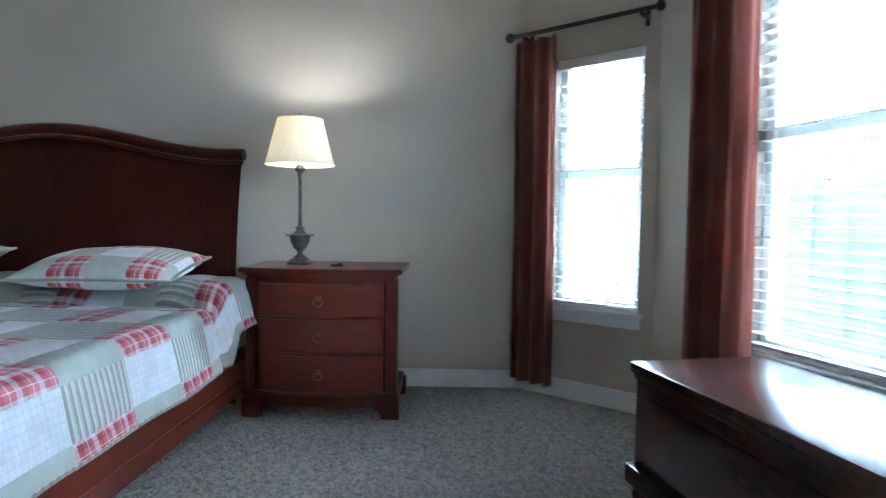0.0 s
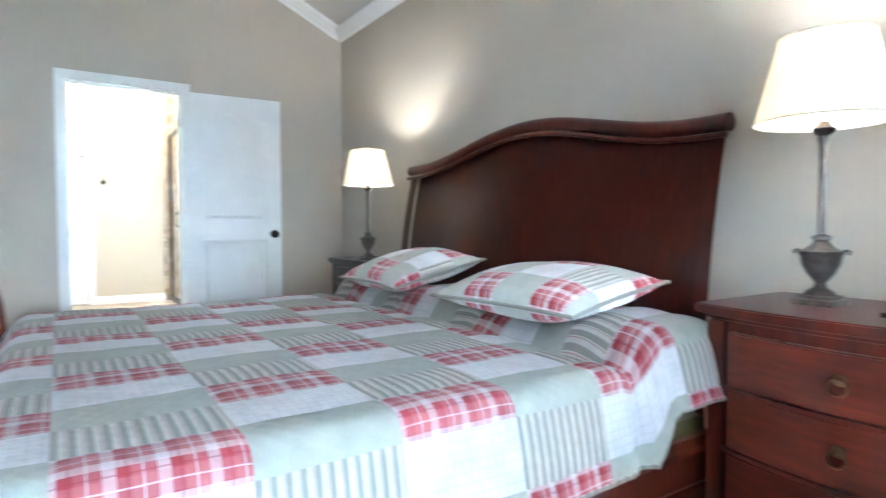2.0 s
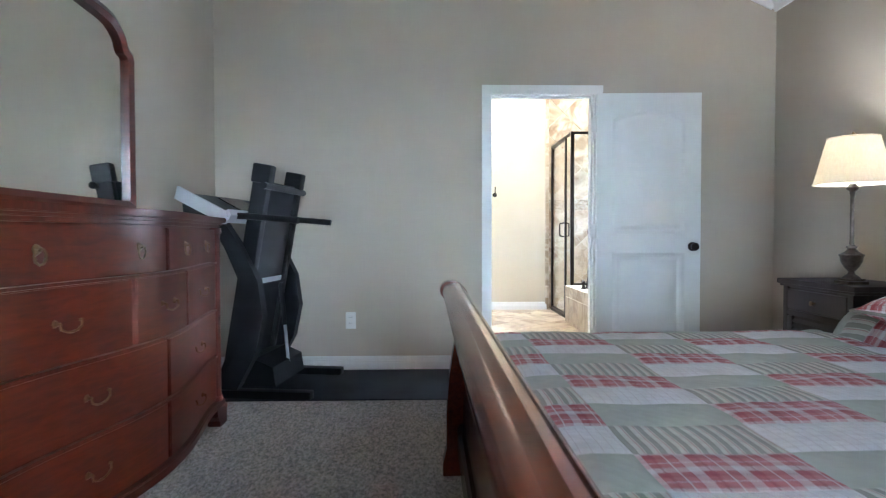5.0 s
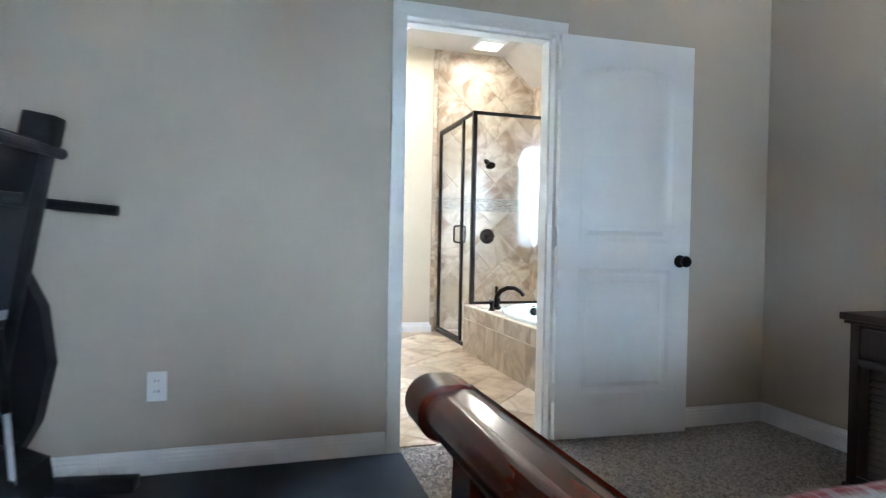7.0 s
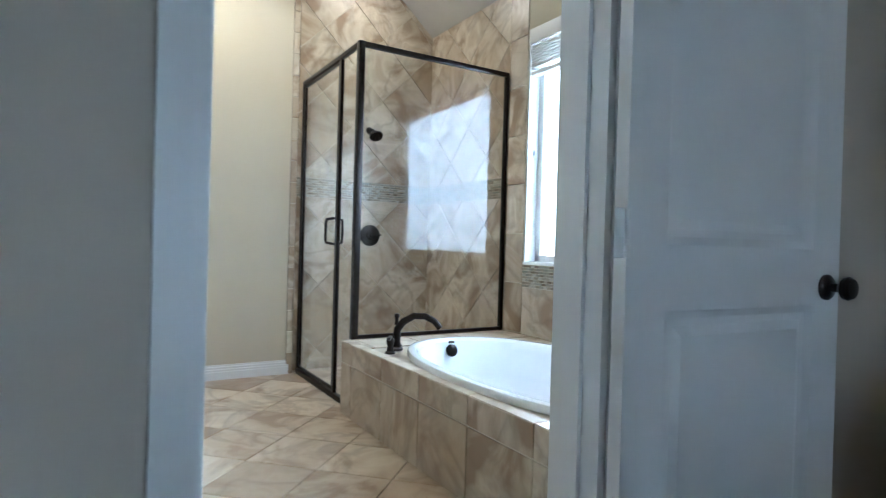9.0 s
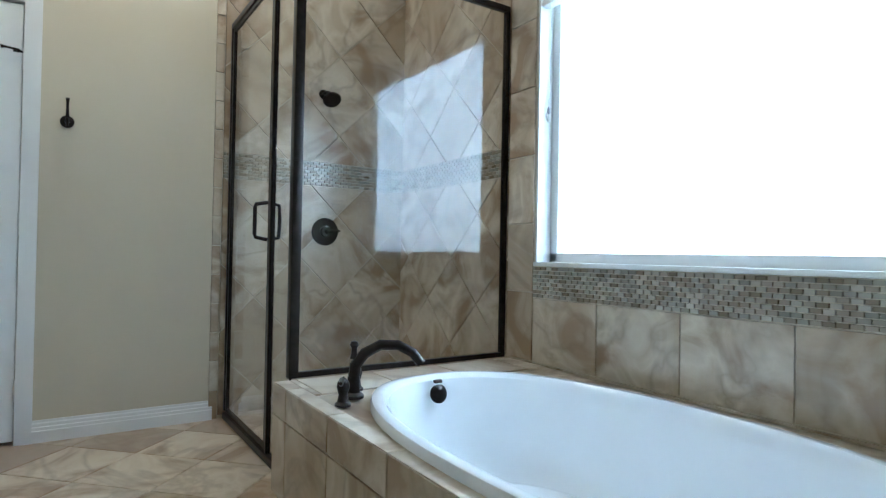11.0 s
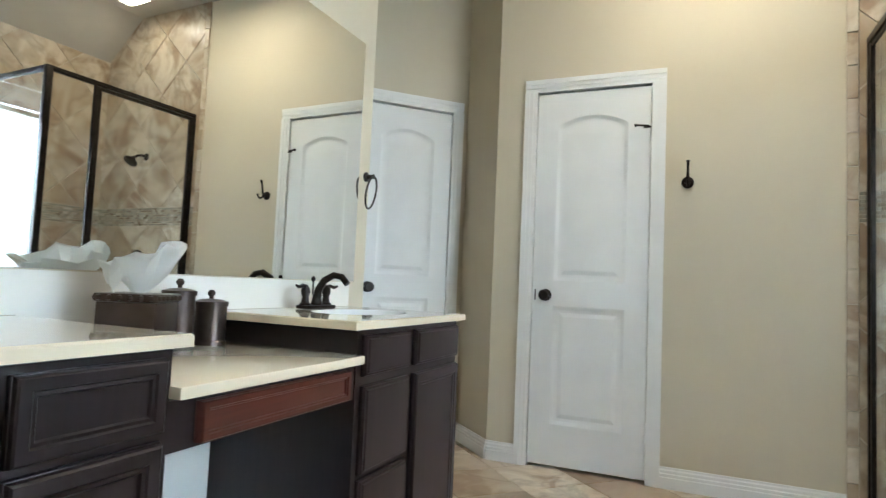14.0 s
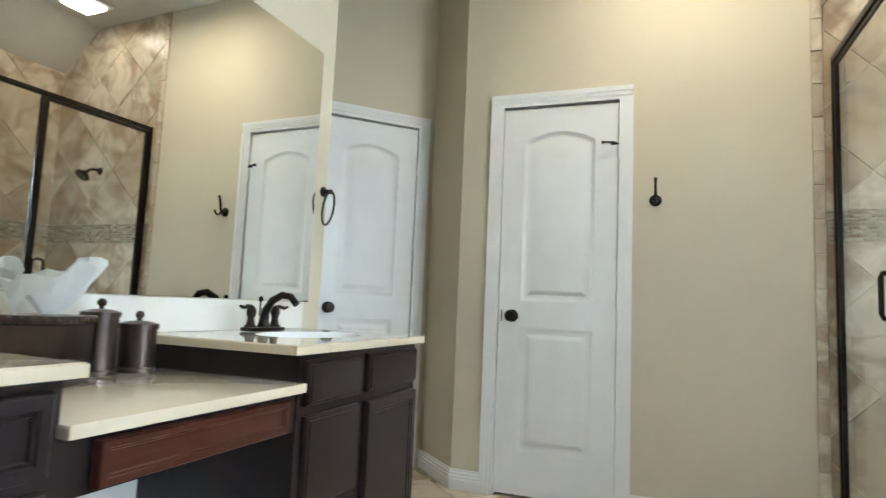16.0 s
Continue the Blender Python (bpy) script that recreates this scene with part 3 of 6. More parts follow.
def rod(m, s0, s1, z):
    r = thing("curtain_rod", m, "dark bronze curtain rod on brackets", "curtain rod")
    part("pole", tubed([(s0, -.085, z), (s1, -.085, z)], .012), BRONZE, r)
    for s in (s0, s1):
        part("finial", lathed([(.0, -.028), (.018, -.02), (.026, 0), (.018, .02), (0, .028)], (s, -.085, z), 16), BRONZE, r)
    for s in (s0 + .1, s1 - .09):
        part("bracket", boxes((s - .009, s + .009, -.094, 0, z - .028, z - .012), (s - .012, s + .012, -.004, 0, z - .06, z + .02), bevel=.002), BRONZE, r)


rod(FA, -.06, .80, 2.05)
rod(FB, .22, 2.25, 2.23)

# outside: bright overcast sky, a neighbouring house and a lawn
structure("ground", boxes((-60, 60, 5.6, 90, -.5, -.3), (3.8, 60, -60, 5.6, -.5, -.3)), GRASS, "dull green lawn outside the windows", "lawn")
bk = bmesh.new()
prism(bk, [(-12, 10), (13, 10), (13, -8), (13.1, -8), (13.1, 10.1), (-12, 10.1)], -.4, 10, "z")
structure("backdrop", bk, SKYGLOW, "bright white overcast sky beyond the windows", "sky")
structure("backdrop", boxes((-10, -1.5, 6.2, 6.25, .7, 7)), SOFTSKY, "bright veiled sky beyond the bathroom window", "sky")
fence = thing("board_fence", pose(3.2, 8.6, -.4, 0, 0, -42), "pale board fence outside, washed out by light", "fence")
fb = part("board", boxes((0, .156, 0, .02, 0, 1.85)), SIDING, fence)
for k in range(1, 46):
    o = fb.copy()
    scene.collection.objects.link(o)
    o.location = (k * .15, .021 * (k % 2), -.02 * (k % 3))
for z in (.35, 1.5):
    part("rail", boxes((0, 6.9, .026, .07, z, z + .09)), SIDING, fence)

# ---- structure: bathroom ----
structure("bath_floor", boxes((W2 - .6, -3.86, .1, 4.9, -.12, -.008)), GROUT, "pale grout bed under the stone floor tiles", "floor")
WIN_C = (-5.946, -4.35, .90, 2.42)
BL = "warm beige painted bathroom wall"
structure("wall_bath_north", wall_bm(3.6, 3.3, .16, [(WIN_C[0] + 7.45, WIN_C[1] + 7.45, WIN_C[2], WIN_C[3])]), BWALL, BL, "wall", line_frame((-7.45, BN), (0, BN)))
TD0, TD1 = 2.085, 2.702
structure("wall_bath_west", wall_bm(4.9 - 1.852, 3.3, .13, [(TD0 - .02 - 1.852, TD1 + .02 - 1.852, 0, OPH2 + .02)]), BWALL, BL, "wall", line_frame((W2, 1.852), (W2, 5)))
structure("wall_vanity", wall_bm(6.31 - 3.93, 3.3, .12), BWALL, BL, "wall", line_frame((BE, MW), (-6.31, MW)))
inner, outer = (-7.56, 1.542), (W2, 1.852)
structure("wall_niche", wall_bm(math.dist(inner, outer), 3.3, .1), BWALL, BL, "wall", line_frame(inner, outer))
q = math.sqrt(.5)
nd0 = (inner[0] + 1.75 * q, inner[1] - 1.75 * q)
FD = line_frame(nd0, inner)
structure("wall_niche", wall_bm(1.75, 3.3, .12, [(1.75 - .72, 1.75 - .085, 0, OPH2 + .02)]), BWALL, BL, "wall", FD)
structure("wall_return", wall_bm(1.3, 3.3, .1), BWALL, BL, "wall", line_frame((-6.31, MW - .12), (-6.31, 0)))
bface = thing("wall_bath_east", Matrix(), BL, "wall", kind="structure")
part("wall_skin", boxes((BE - .006, BE + .004, 1.4, OP0 - .02, 0, 3.2), (BE - .006, BE + .004, OP1 + .02, 4.9, 0, 3.2), (BE - .006, BE + .004, OP0 - .02, OP1 + .02, OPH + .02, 3.2)), BWALL, bface)
structure("bath_ceiling", prismed([(4.9, 2.635), (4.36, 3.09), (-.2, 3.09), (-.2, 3.25), (4.9, 3.25)], -8.6, BE, "x"), CEIL, "pale beige vaulted bathroom ceiling", "ceiling")
baseboard((W2, 3.58), (W2, TD1 + .07))
baseboard((W2, TD0 - .07), outer)
baseboard(outer, inner)
baseboard(inner, (inner[0] + .02 * q, inner[1] - .02 * q))


def closed_door(name, m, x0, x1, label, knob_left=True):
    """A closed door in its casing in a wall's local frame; the room lies at negative y."""
    d = thing(name, m, label, "door", kind="structure")
    part("jamb", boxes((x0 - .019, x0, -.002, .125, 0, OPH2), (x1, x1 + .019, -.002, .125, 0, OPH2), (x0 - .019, x1 + .019, -.002, .125, OPH2, OPH2 + .019)), WHITE, d)
    casing(x0, x1, OPH2, 0, -1, d)
    leaf = door_leaf(d, x1 - x0 - .008, 2.055)
    leaf.location = (x0 + .004, .004, .018)
    kx = .075 if knob_left else x1 - x0 - .07
    knob_set(leaf, kx, .92)
    hx = x1 - x0 - .004 if knob_left else -.004
    for z in (.24, 1.02, 1.80):
        part("hinge", lathed([(.0065, 0), (.0065, .1)], (hx, -.005, z - .05), 10), WHITE, leaf, "white painted hinge")
    part("latch_plate", boxes((kx - .062, kx - .056, -.004, .01, .89, .95)), BRONZE, leaf, "dark bronze latch plate")
    return d


d2 = closed_door("door_2", line_frame((W2, 0), (W2, 5)), TD0, TD1, "closed white two-panel door with dark knob in its casing")
bm = tubed([(TD1 - .004, -.012, 1.845), (TD1 - .03, -.03, 1.85), (TD1 - .075, -.036, 1.852)], .005)
box(bm, TD1 - .04, TD1 - .015, -.024, -.012, 1.84, 1.856)
tube(bm, [(TD1 - .075, -.036, 1.852), (TD1 - .085, -.036, 1.85)], .009)
part("door_stop", bm, BRONZE, d2, "dark bronze hinge-pin door stop")
closed_door("door_3", FD, 1.75 - .70, 1.75 - .105, "closed white two-panel door in an angled wall", True)

# bathroom window: deep white reveal, raised blind at its head
wc = thing("window_3", line_frame((0, BN), (5, BN)), "wide bright window with white reveal above the bathtub", "window", kind="structure")
a, b, lo, hi = WIN_C
part("reveal", boxes((a - .002, a + .012, 0, .16, lo, hi), (b - .012, b + .002, 0, .16, lo, hi), (a, b, 0, .16, hi - .012, hi)), WHITE, wc)
part("window_frame", boxes((a + .012, a + .06, .085, .15, lo + .01, hi), (b - .06, b - .012, .085, .15, lo + .01, hi), (a, b, .085, .15, lo, lo + .05), (a, b, .085, .15, hi - .05, hi), bevel=.003), WHITE, wc)
part("window_sill", boxes((a, b, -.012, .16, lo - .014, lo + .006), bevel=.003), WHITE, wc)
part("cord_cleat", boxes((a + .012, a + .03, .05, .062, 1.585, 1.64), (a + .012, a + .022, .042, .07, 1.60, 1.622), bevel=.003), WHITE, wc, "small white cord cleat")
g = part("pane", boxes((a + .06, b - .06, .115, .12, lo + .05, hi - .05)), GLASS, wc)
g.visible_shadow = False
rb = thing("raised_blind", line_frame((0, BN), (5, BN)), "white slat blind drawn up to the window head", "blind")
part("valance", boxes((a + .014, b - .014, -.016, .004, hi - .085, hi + .012), bevel=.004), WHITE, rb)
for k in range(9):
    part("slat", boxes((a + .016, b - .016, .006, .056, hi - .10 - k * .017, hi - .092 - k * .017), bevel=.002), WHITE, rb)
part("bottom_rail", boxes((a + .016, b - .016, .006, .056, hi - .29, hi - .262), bevel=.003), WHITE, rb)
part("cord", tubed([(a + .09, -.01, hi - .1), (a + .09, -.012, 1.62)], .0015, 6), WHITE, rb)
part("tassel", lathed([(.002, .03), (.006, .02), (.007, 0), (0, -.005)], (a + .09, -.012, 1.60), 10), GREYP, rb)

# ---- bedroom things ----


def grid_mesh(fn, nu, nv, thick=0.0):
    bm = bmesh.new()
    g = [[bm.verts.new(fn(i / nu, j / nv)) for i in range(nu + 1)] for j in range(nv + 1)]
    for j in range(nv):
        for i in range(nu):
            bm.faces.new((g[j][i], g[j][i + 1], g[j + 1][i + 1], g[j + 1][i]))
    return bm


# the bed: local origin on the floor under its middle, y towards the headboard
BX, BY0, BY1 = -.925, 2.05, 4.40
HC, HH = -.04, 1.055
bed = thing("sleigh_bed", pose(BX, 0, 0), "king-size cherry sleigh bed with curved head and footboard", "bed")
HW, FW = 1.10, 1.02


def head_edge(x):
    """Height of the headboard's crest across its width."""
    return 1.335 + .135 * (math.cos(max(-1, min(1, (x - HC) / (HH * .92))) * math.pi) * .5 + .5)


def head_y(z):
    """The sleigh curve of the headboard: it leans back and rolls over at the top."""
    k = max(0, (z - .45) / .95)
    return 4.20 + .13 * k * k


def curve_board(z0, zt, off, x0, x1, n=28, rows=16):
    def fn(u, v):
        x = x0 + (x1 - x0) * u
        z = z0 + (zt(x) - z0) * v
        return (x, head_y(z * 1.38 / zt(0) if zt(0) > 2 else z) + off, z)
    return grid_mesh(fn, n, rows)


def slab(z0, zt, off, thick, x0, x1):
    bm = curve_board(z0, zt, off, x0, x1)
    bmesh.ops.solidify(bm, geom=bm.faces[:], thickness=-thick)
    return bm


part("headboard_panel", slab(.25, lambda x: head_edge(x) - .03, .03, .03, HC - HH + .06, HC + HH - .06), CHERRY, bed)
for x0, x1 in ((HC - HH, HC - HH + .085), (HC + HH - .085, HC + HH)):
    part("headboard_stile", slab(.0, lambda x: head_edge(x) - .02, .0, .03, x0, x1), CHERRY, bed)
for x in (HC,):
    part("headboard_mullion", slab(.25, lambda x: head_edge(x) - .03, .0, .020, x - .045, x + .045), CHERRY, bed)
    for dx in (-.05, .05):
        part("bead", slab(.25, lambda x: head_edge(x) - .03, -.008, .04, x + dx - .011, x + dx + .011), CHERRY, bed)
pts = [(x, head_y(head_edge(x)) - .005, head_edge(x)) for x in [(HC - HH - .012) + i * (2 * HH + .024) / 40 for i in range(41)]]
part("headboard_crest", tubed(pts, .032, 12), CHERRY, bed)
pts2 = [(x, y - .025, z - .045) for x, y, z in pts]
part("crest_bead", tubed(pts2, .012, 8), CHERRY, bed)


# footboard: an S-curved section drawn across the bed, with scrolled end posts
FZ, FY = .775, 2.078


def low(pts):
    return [(y, z * .973) for y, z in pts]


panel = [(2.118, .832), (2.15, .79), (2.168, .72), (2.178, .62), (2.178, .45), (2.172, .32), (2.165, .18), (2.13, .18), (2.135, .32), (2.138, .45), (2.138, .62), (2.128, .70), (2.105, .755), (2.08, .768)]
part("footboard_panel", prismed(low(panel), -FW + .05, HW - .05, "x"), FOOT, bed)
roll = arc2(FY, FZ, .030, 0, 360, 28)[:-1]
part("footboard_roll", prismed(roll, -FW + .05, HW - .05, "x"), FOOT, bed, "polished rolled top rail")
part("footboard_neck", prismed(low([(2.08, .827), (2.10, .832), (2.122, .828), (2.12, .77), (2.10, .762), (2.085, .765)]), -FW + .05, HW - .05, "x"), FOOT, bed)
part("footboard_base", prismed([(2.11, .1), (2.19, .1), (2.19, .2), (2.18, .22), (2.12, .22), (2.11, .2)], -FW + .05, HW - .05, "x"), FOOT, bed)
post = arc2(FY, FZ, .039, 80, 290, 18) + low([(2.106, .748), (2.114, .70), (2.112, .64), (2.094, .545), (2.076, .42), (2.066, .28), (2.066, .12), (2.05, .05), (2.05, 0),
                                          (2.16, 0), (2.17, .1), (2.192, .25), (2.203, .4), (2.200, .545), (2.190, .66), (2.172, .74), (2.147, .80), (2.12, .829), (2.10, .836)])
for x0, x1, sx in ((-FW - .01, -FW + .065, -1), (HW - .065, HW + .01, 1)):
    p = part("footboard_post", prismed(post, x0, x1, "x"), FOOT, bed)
    e = x0 if sx < 0 else x1
    bm = bmesh.new()
    for r in (.032, .020):
        tube(bm, circle_pts((e, FY, FZ), r, "x", 24), .004, 8, True)
    lathe(bm, [(.012, 0), (.010, .006), (0, .008)], (e, FY, FZ), 16, Matrix.Rotation(radians(90 * sx), 4, "Y"))
    part("scroll_rosette", bm, FOOT, p, "carved round scroll rosette")
for sx in (-1, 1):
    x = HW - .02 if sx > 0 else -FW + .02
    prof = [(x - .018, .10), (x + .018, .10), (x + .018, .16), (x + .010, .17), (x + .018, .18), (x + .018, .27), (x + .008, .285), (x + .008, .32), (x - .018, .32)]
    part("side_rail", prismed(prof, 2.2, 4.2, "y"), CHERRY, bed)
part("box_spring", boxes((-FW + .04, HW - .06, 2.20, 4.17, .2, .36), bevel=.03), BEDLINEN, bed)

mt = single("mattress", boxes((-FW + .06, HW - .09, 2.215, 4.17, .361, .575), bevel=.05), C_WHITE, pose(BX, 0, 0), "white mattress hidden beneath the quilt", "mattress")

# the quilt: a top and two side drops, sewn of patches in a repeating order of four cloths
CELLX, CELLY, QY, QD = .158, .297, 2.372, 1.005


def quilt_profile(d):
    """Across the bed from its middle: distance along the cloth to x and height."""
    top, r = 1.13, .06
    if d < top - r:
        return d, .598
    arc = r * math.pi / 2
    if d < top - r + arc:
        a = (d - top + r) / r
        return top - r + r * math.sin(a), .598 - r + r * math.cos(a)
    e = d - (top - r + arc)
    return top + .06 * e / .3, .598 - r - e


def fabric_of(cx, cy):
    return (cx + 1 + (2 if cy % 2 else 0)) % 4


def quilt():
    """Every patch is a padded piece of its own, creased along its seams; a striped binding runs along the hems."""
    q = thing("quilt", pose(BX, 0, 0), "patchwork quilt of sage, white, ticking and red plaid patches", "quilt")
    half, y0, y1, hem = 1.39, 2.195, 4.12, .012
    kx = [k * CELLX + QD for k in range(-16, 16) if -half < k * CELLX + QD < half]
    ky = [QY + k * CELLY for k in range(-8, 8) if y0 < QY + k * CELLY < y1]
    ds = sorted(set(round(d, 4) for d in [-half + i * 2 * half / 110 for i in range(111)] + kx + [half - hem, -half + hem]))
    ys = sorted(set(round(y, 4) for y in [y0 + i * (y1 - y0) / 80 for i in range(81)] + ky))

    def place(d, y):
        x, z = quilt_profile(abs(d))
        fx, fy = ((QD - d) / CELLX) % 1, ((y - QY) / CELLY) % 1
        puff = .006 * (abs(math.sin(fx * math.pi)) * abs(math.sin(fy * math.pi))) ** .35
        wav = noise.noise(Vector((d * 2.2, y * 2.2, 3))) * .010 + noise.noise(Vector((d * 9, y * 9, 1))) * .004
        hang = max(0, abs(d) - 1.1) / .3
        out = noise.noise(Vector((math.copysign(3, d), y * 3.2, 7))) * .022 * hang + puff * hang
        foot = max(0, 1 - (y - y0) / .09)
        tuck = 3.70 + .02 * noise.noise(Vector((d * 4, 2, 5)))
        rise = max(0, min(1, (y - tuck) / .13))
        rise = math.sin(rise * math.pi / 2) * (1 - .45 * max(0, (y - 4.0) / .12) ** 2)
        two = .82 + .18 * math.cos((d - .02) * 2 * math.pi / .95 + .4)
        bulge = .105 * two * rise - .028 * math.exp(-((y - tuck + .015) / .03) ** 2)
        if hang > 0:
            bulge *= max(0, 1 - hang * 1.1)
            out += (.012 * rise - .03 * math.exp(-((y - tuck) / .035) ** 2)) * min(1, hang * 3)
            lift = .5 * hang * .3 * max(0, min(1, (y - 3.74) / .05))
        else:
            lift = 0
        x += out + wav * .6
        return (x if d > 0 else -x * .885, y, z + puff + wav - .075 * foot ** 2 + bulge + lift)

    cells = {}
    for j in range(len(ys) - 1):
        for i in range(len(ds) - 1):
            dm, ym = (ds[i] + ds[i + 1]) / 2, (ys[j] + ys[j + 1]) / 2
            key = (math.floor((QD - dm) / CELLX), math.floor((ym - QY) / CELLY))
            if abs(dm) > half - hem:
                key = ("hem", dm > 0)
            cells.setdefault(key, []).append((i, j))
    for (cx, cy), quads in cells.items():
        bm = bmesh.new()
        uv = bm.loops.layers.uv.new("UVMap")
        made = {}
        for i, j in quads:
            ring = ((i, j), (i + 1, j), (i + 1, j + 1), (i, j + 1))
            for p in ring:
                if p not in made:
                    made[p] = bm.verts.new(place(ds[p[0]], ys[p[1]]))
            f = bm.faces.new([made[p] for p in ring])
            oy, od = (0, 0) if cx == "hem" else (QY + cy * CELLY, QD - cx * CELLX)
            for lp, p in zip(f.loops, ring):
                lp[uv].uv = (ys[p[1]] - oy, ds[p[0]] - od)
        bmesh.ops.solidify(bm, geom=bm.faces[:], thickness=.006)
        if cx == "hem":
            part("binding", bm, C_HEM, q, "striped binding along the hem")
        else:
            part("patch", bm, FABRICS[fabric_of(cx, cy)], q)


quilt()


def pillow_bm(w, d, h, seed):
    """A plump pillow with pinched corners; its cover is sewn of the same patches."""
    bm = bmesh.new()
    uv = bm.loops.layers.uv.new("UVMap")
    n, m = 32, 22
    cell = .17
    for side in (1, -1):
        g = []
        for j in range(m + 1):
            row = []
            for i in range(n + 1):
                u, v = 2 * i / n - 1, 2 * j / m - 1
                pin = 1 - .07 * (1 - abs(v) ** 2) * abs(u) ** 8 - .0
                pin2 = 1 - .09 * (1 - abs(u) ** 2) * abs(v) ** 8
                hh = h * (max(0, (1 - abs(u) ** 2.6)) ** .55) * (max(0, (1 - abs(v) ** 2.6)) ** .55)
                wr = noise.noise(Vector((u * 2 + seed, v * 2, side))) * .014 * (1 - max(abs(u), abs(v)) ** 4)
                row.append(bm.verts.new((u * w / 2 * pin, v * d / 2 * pin2, side * (hh * (.5 if side > 0 else .42)) + wr)))
            g.append(row)
        for j in range(m):
            for i in range(n):
                f = bm.faces.new((g[j][i], g[j][i + 1], g[j + 1][i + 1], g[j + 1][i]))
                um, vm = (i + .5) / n * w, (j + .5) / m * d
                cx, cy = int(vm / cell), int(um / cell)
                f.material_index = fabric_of(cx + seed, cy)
                for lp, (ii, jj) in zip(f.loops, ((i, j), (i + 1, j), (i + 1, j + 1), (i, j + 1))):
                    lp[uv].uv = (ii / n * w - cy * cell, jj / m * d - cx * cell)
    bmesh.ops.remove_doubles(bm, verts=bm.verts[:], dist=.002)
    return bm


def piping(w, d):
    pts = []
    for i in range(64):
        a = 2 * math.pi * i / 64
        c, s = math.cos(a), math.sin(a)
        k = 1 / max(abs(c), abs(s))
        u, v = c * k, s * k
        pts.append((u * w / 2 * (1 - .07 * (1 - v * v) * abs(u) ** 8), v * d / 2 * (1 - .09 * (1 - u * u) * abs(v) ** 8), .002))
    return tubed(pts, .007, 6, True)


for k, (x, y, z, rx, rz, sd) in enumerate(((-.36, 3.88, .745, 9, 3, 1), (-1.40, 3.91, .757, 14, -4, 3))):
    p = single("pillow", pillow_bm(.72, .50, .175, sd), FABRICS, pose(x, y, z, rx, 0, rz), "plump patchwork pillow lying against the headboard", "pillow", "bed pillows")
    part("piping", piping(.72, .50), C_HEM, p)

# nightstand with a bowed front: local x across, y towards its back, front at y=0
def bow(x, half, depth):
    return -depth * (1 - (x / half) ** 2)


def bow_slab(x0, x1, z0, z1, y0, thick, half, depth, n=14, edge=0.0):
    xs = [x0 + (x1 - x0) * i / n for i in range(n + 1)]
    pts = [(x, y0 + bow(x, half, depth)) for x in xs] + [(x, y0 + bow(x, half, depth) + thick) for x in xs[::-1]]
    bm = prismed(pts, z0, z1)
    if edge:
        es = [e for e in bm.edges if e.calc_face_angle(0) > 1.2]
        bmesh.ops.bevel(bm, geom=es, offset=edge, segments=2, affect="EDGES")
    return bm


def ring_pull(parent, x, y, z, mat=BRASS, r=.021):
    bm = lathed([(.016, 0), (.015, .004), (.006, .008), (.005, .016), (0, .017)], (x, y, z + r * .55), 14, Matrix.Rotation(radians(90), 4, "X"))
    tube(bm, circle_pts((x, y - .012, z - r * .25), r, "y", 20), .0032, 7, True)
    return part("ring_pull", bm, mat, parent, "antique brass ring pull")


def bail_pull(parent, x, y, z, mat=BRASS, w=.09):
    bm = bmesh.new()
    for s in (-1, 1):
        lathe(bm, [(.012, 0), (.010, .005), (.005, .008), (.005, .018), (0, .02)], (x + s * w / 2, y, z), 12, Matrix.Rotation(radians(90), 4, "X"))
    pts = [(x - w / 2, y - .016, z), (x - w * .47, y - .018, z - .018), (x - w * .25, y - .02, z - .027), (x, y - .02, z - .030), (x + w * .25, y - .02, z - .027), (x + w * .47, y - .018, z - .018), (x + w / 2, y - .016, z)]
    tube(bm, pts, .0036, 7)
    return part("bail_pull", bm, mat, parent, "antique brass bail pull")


BOW = .055


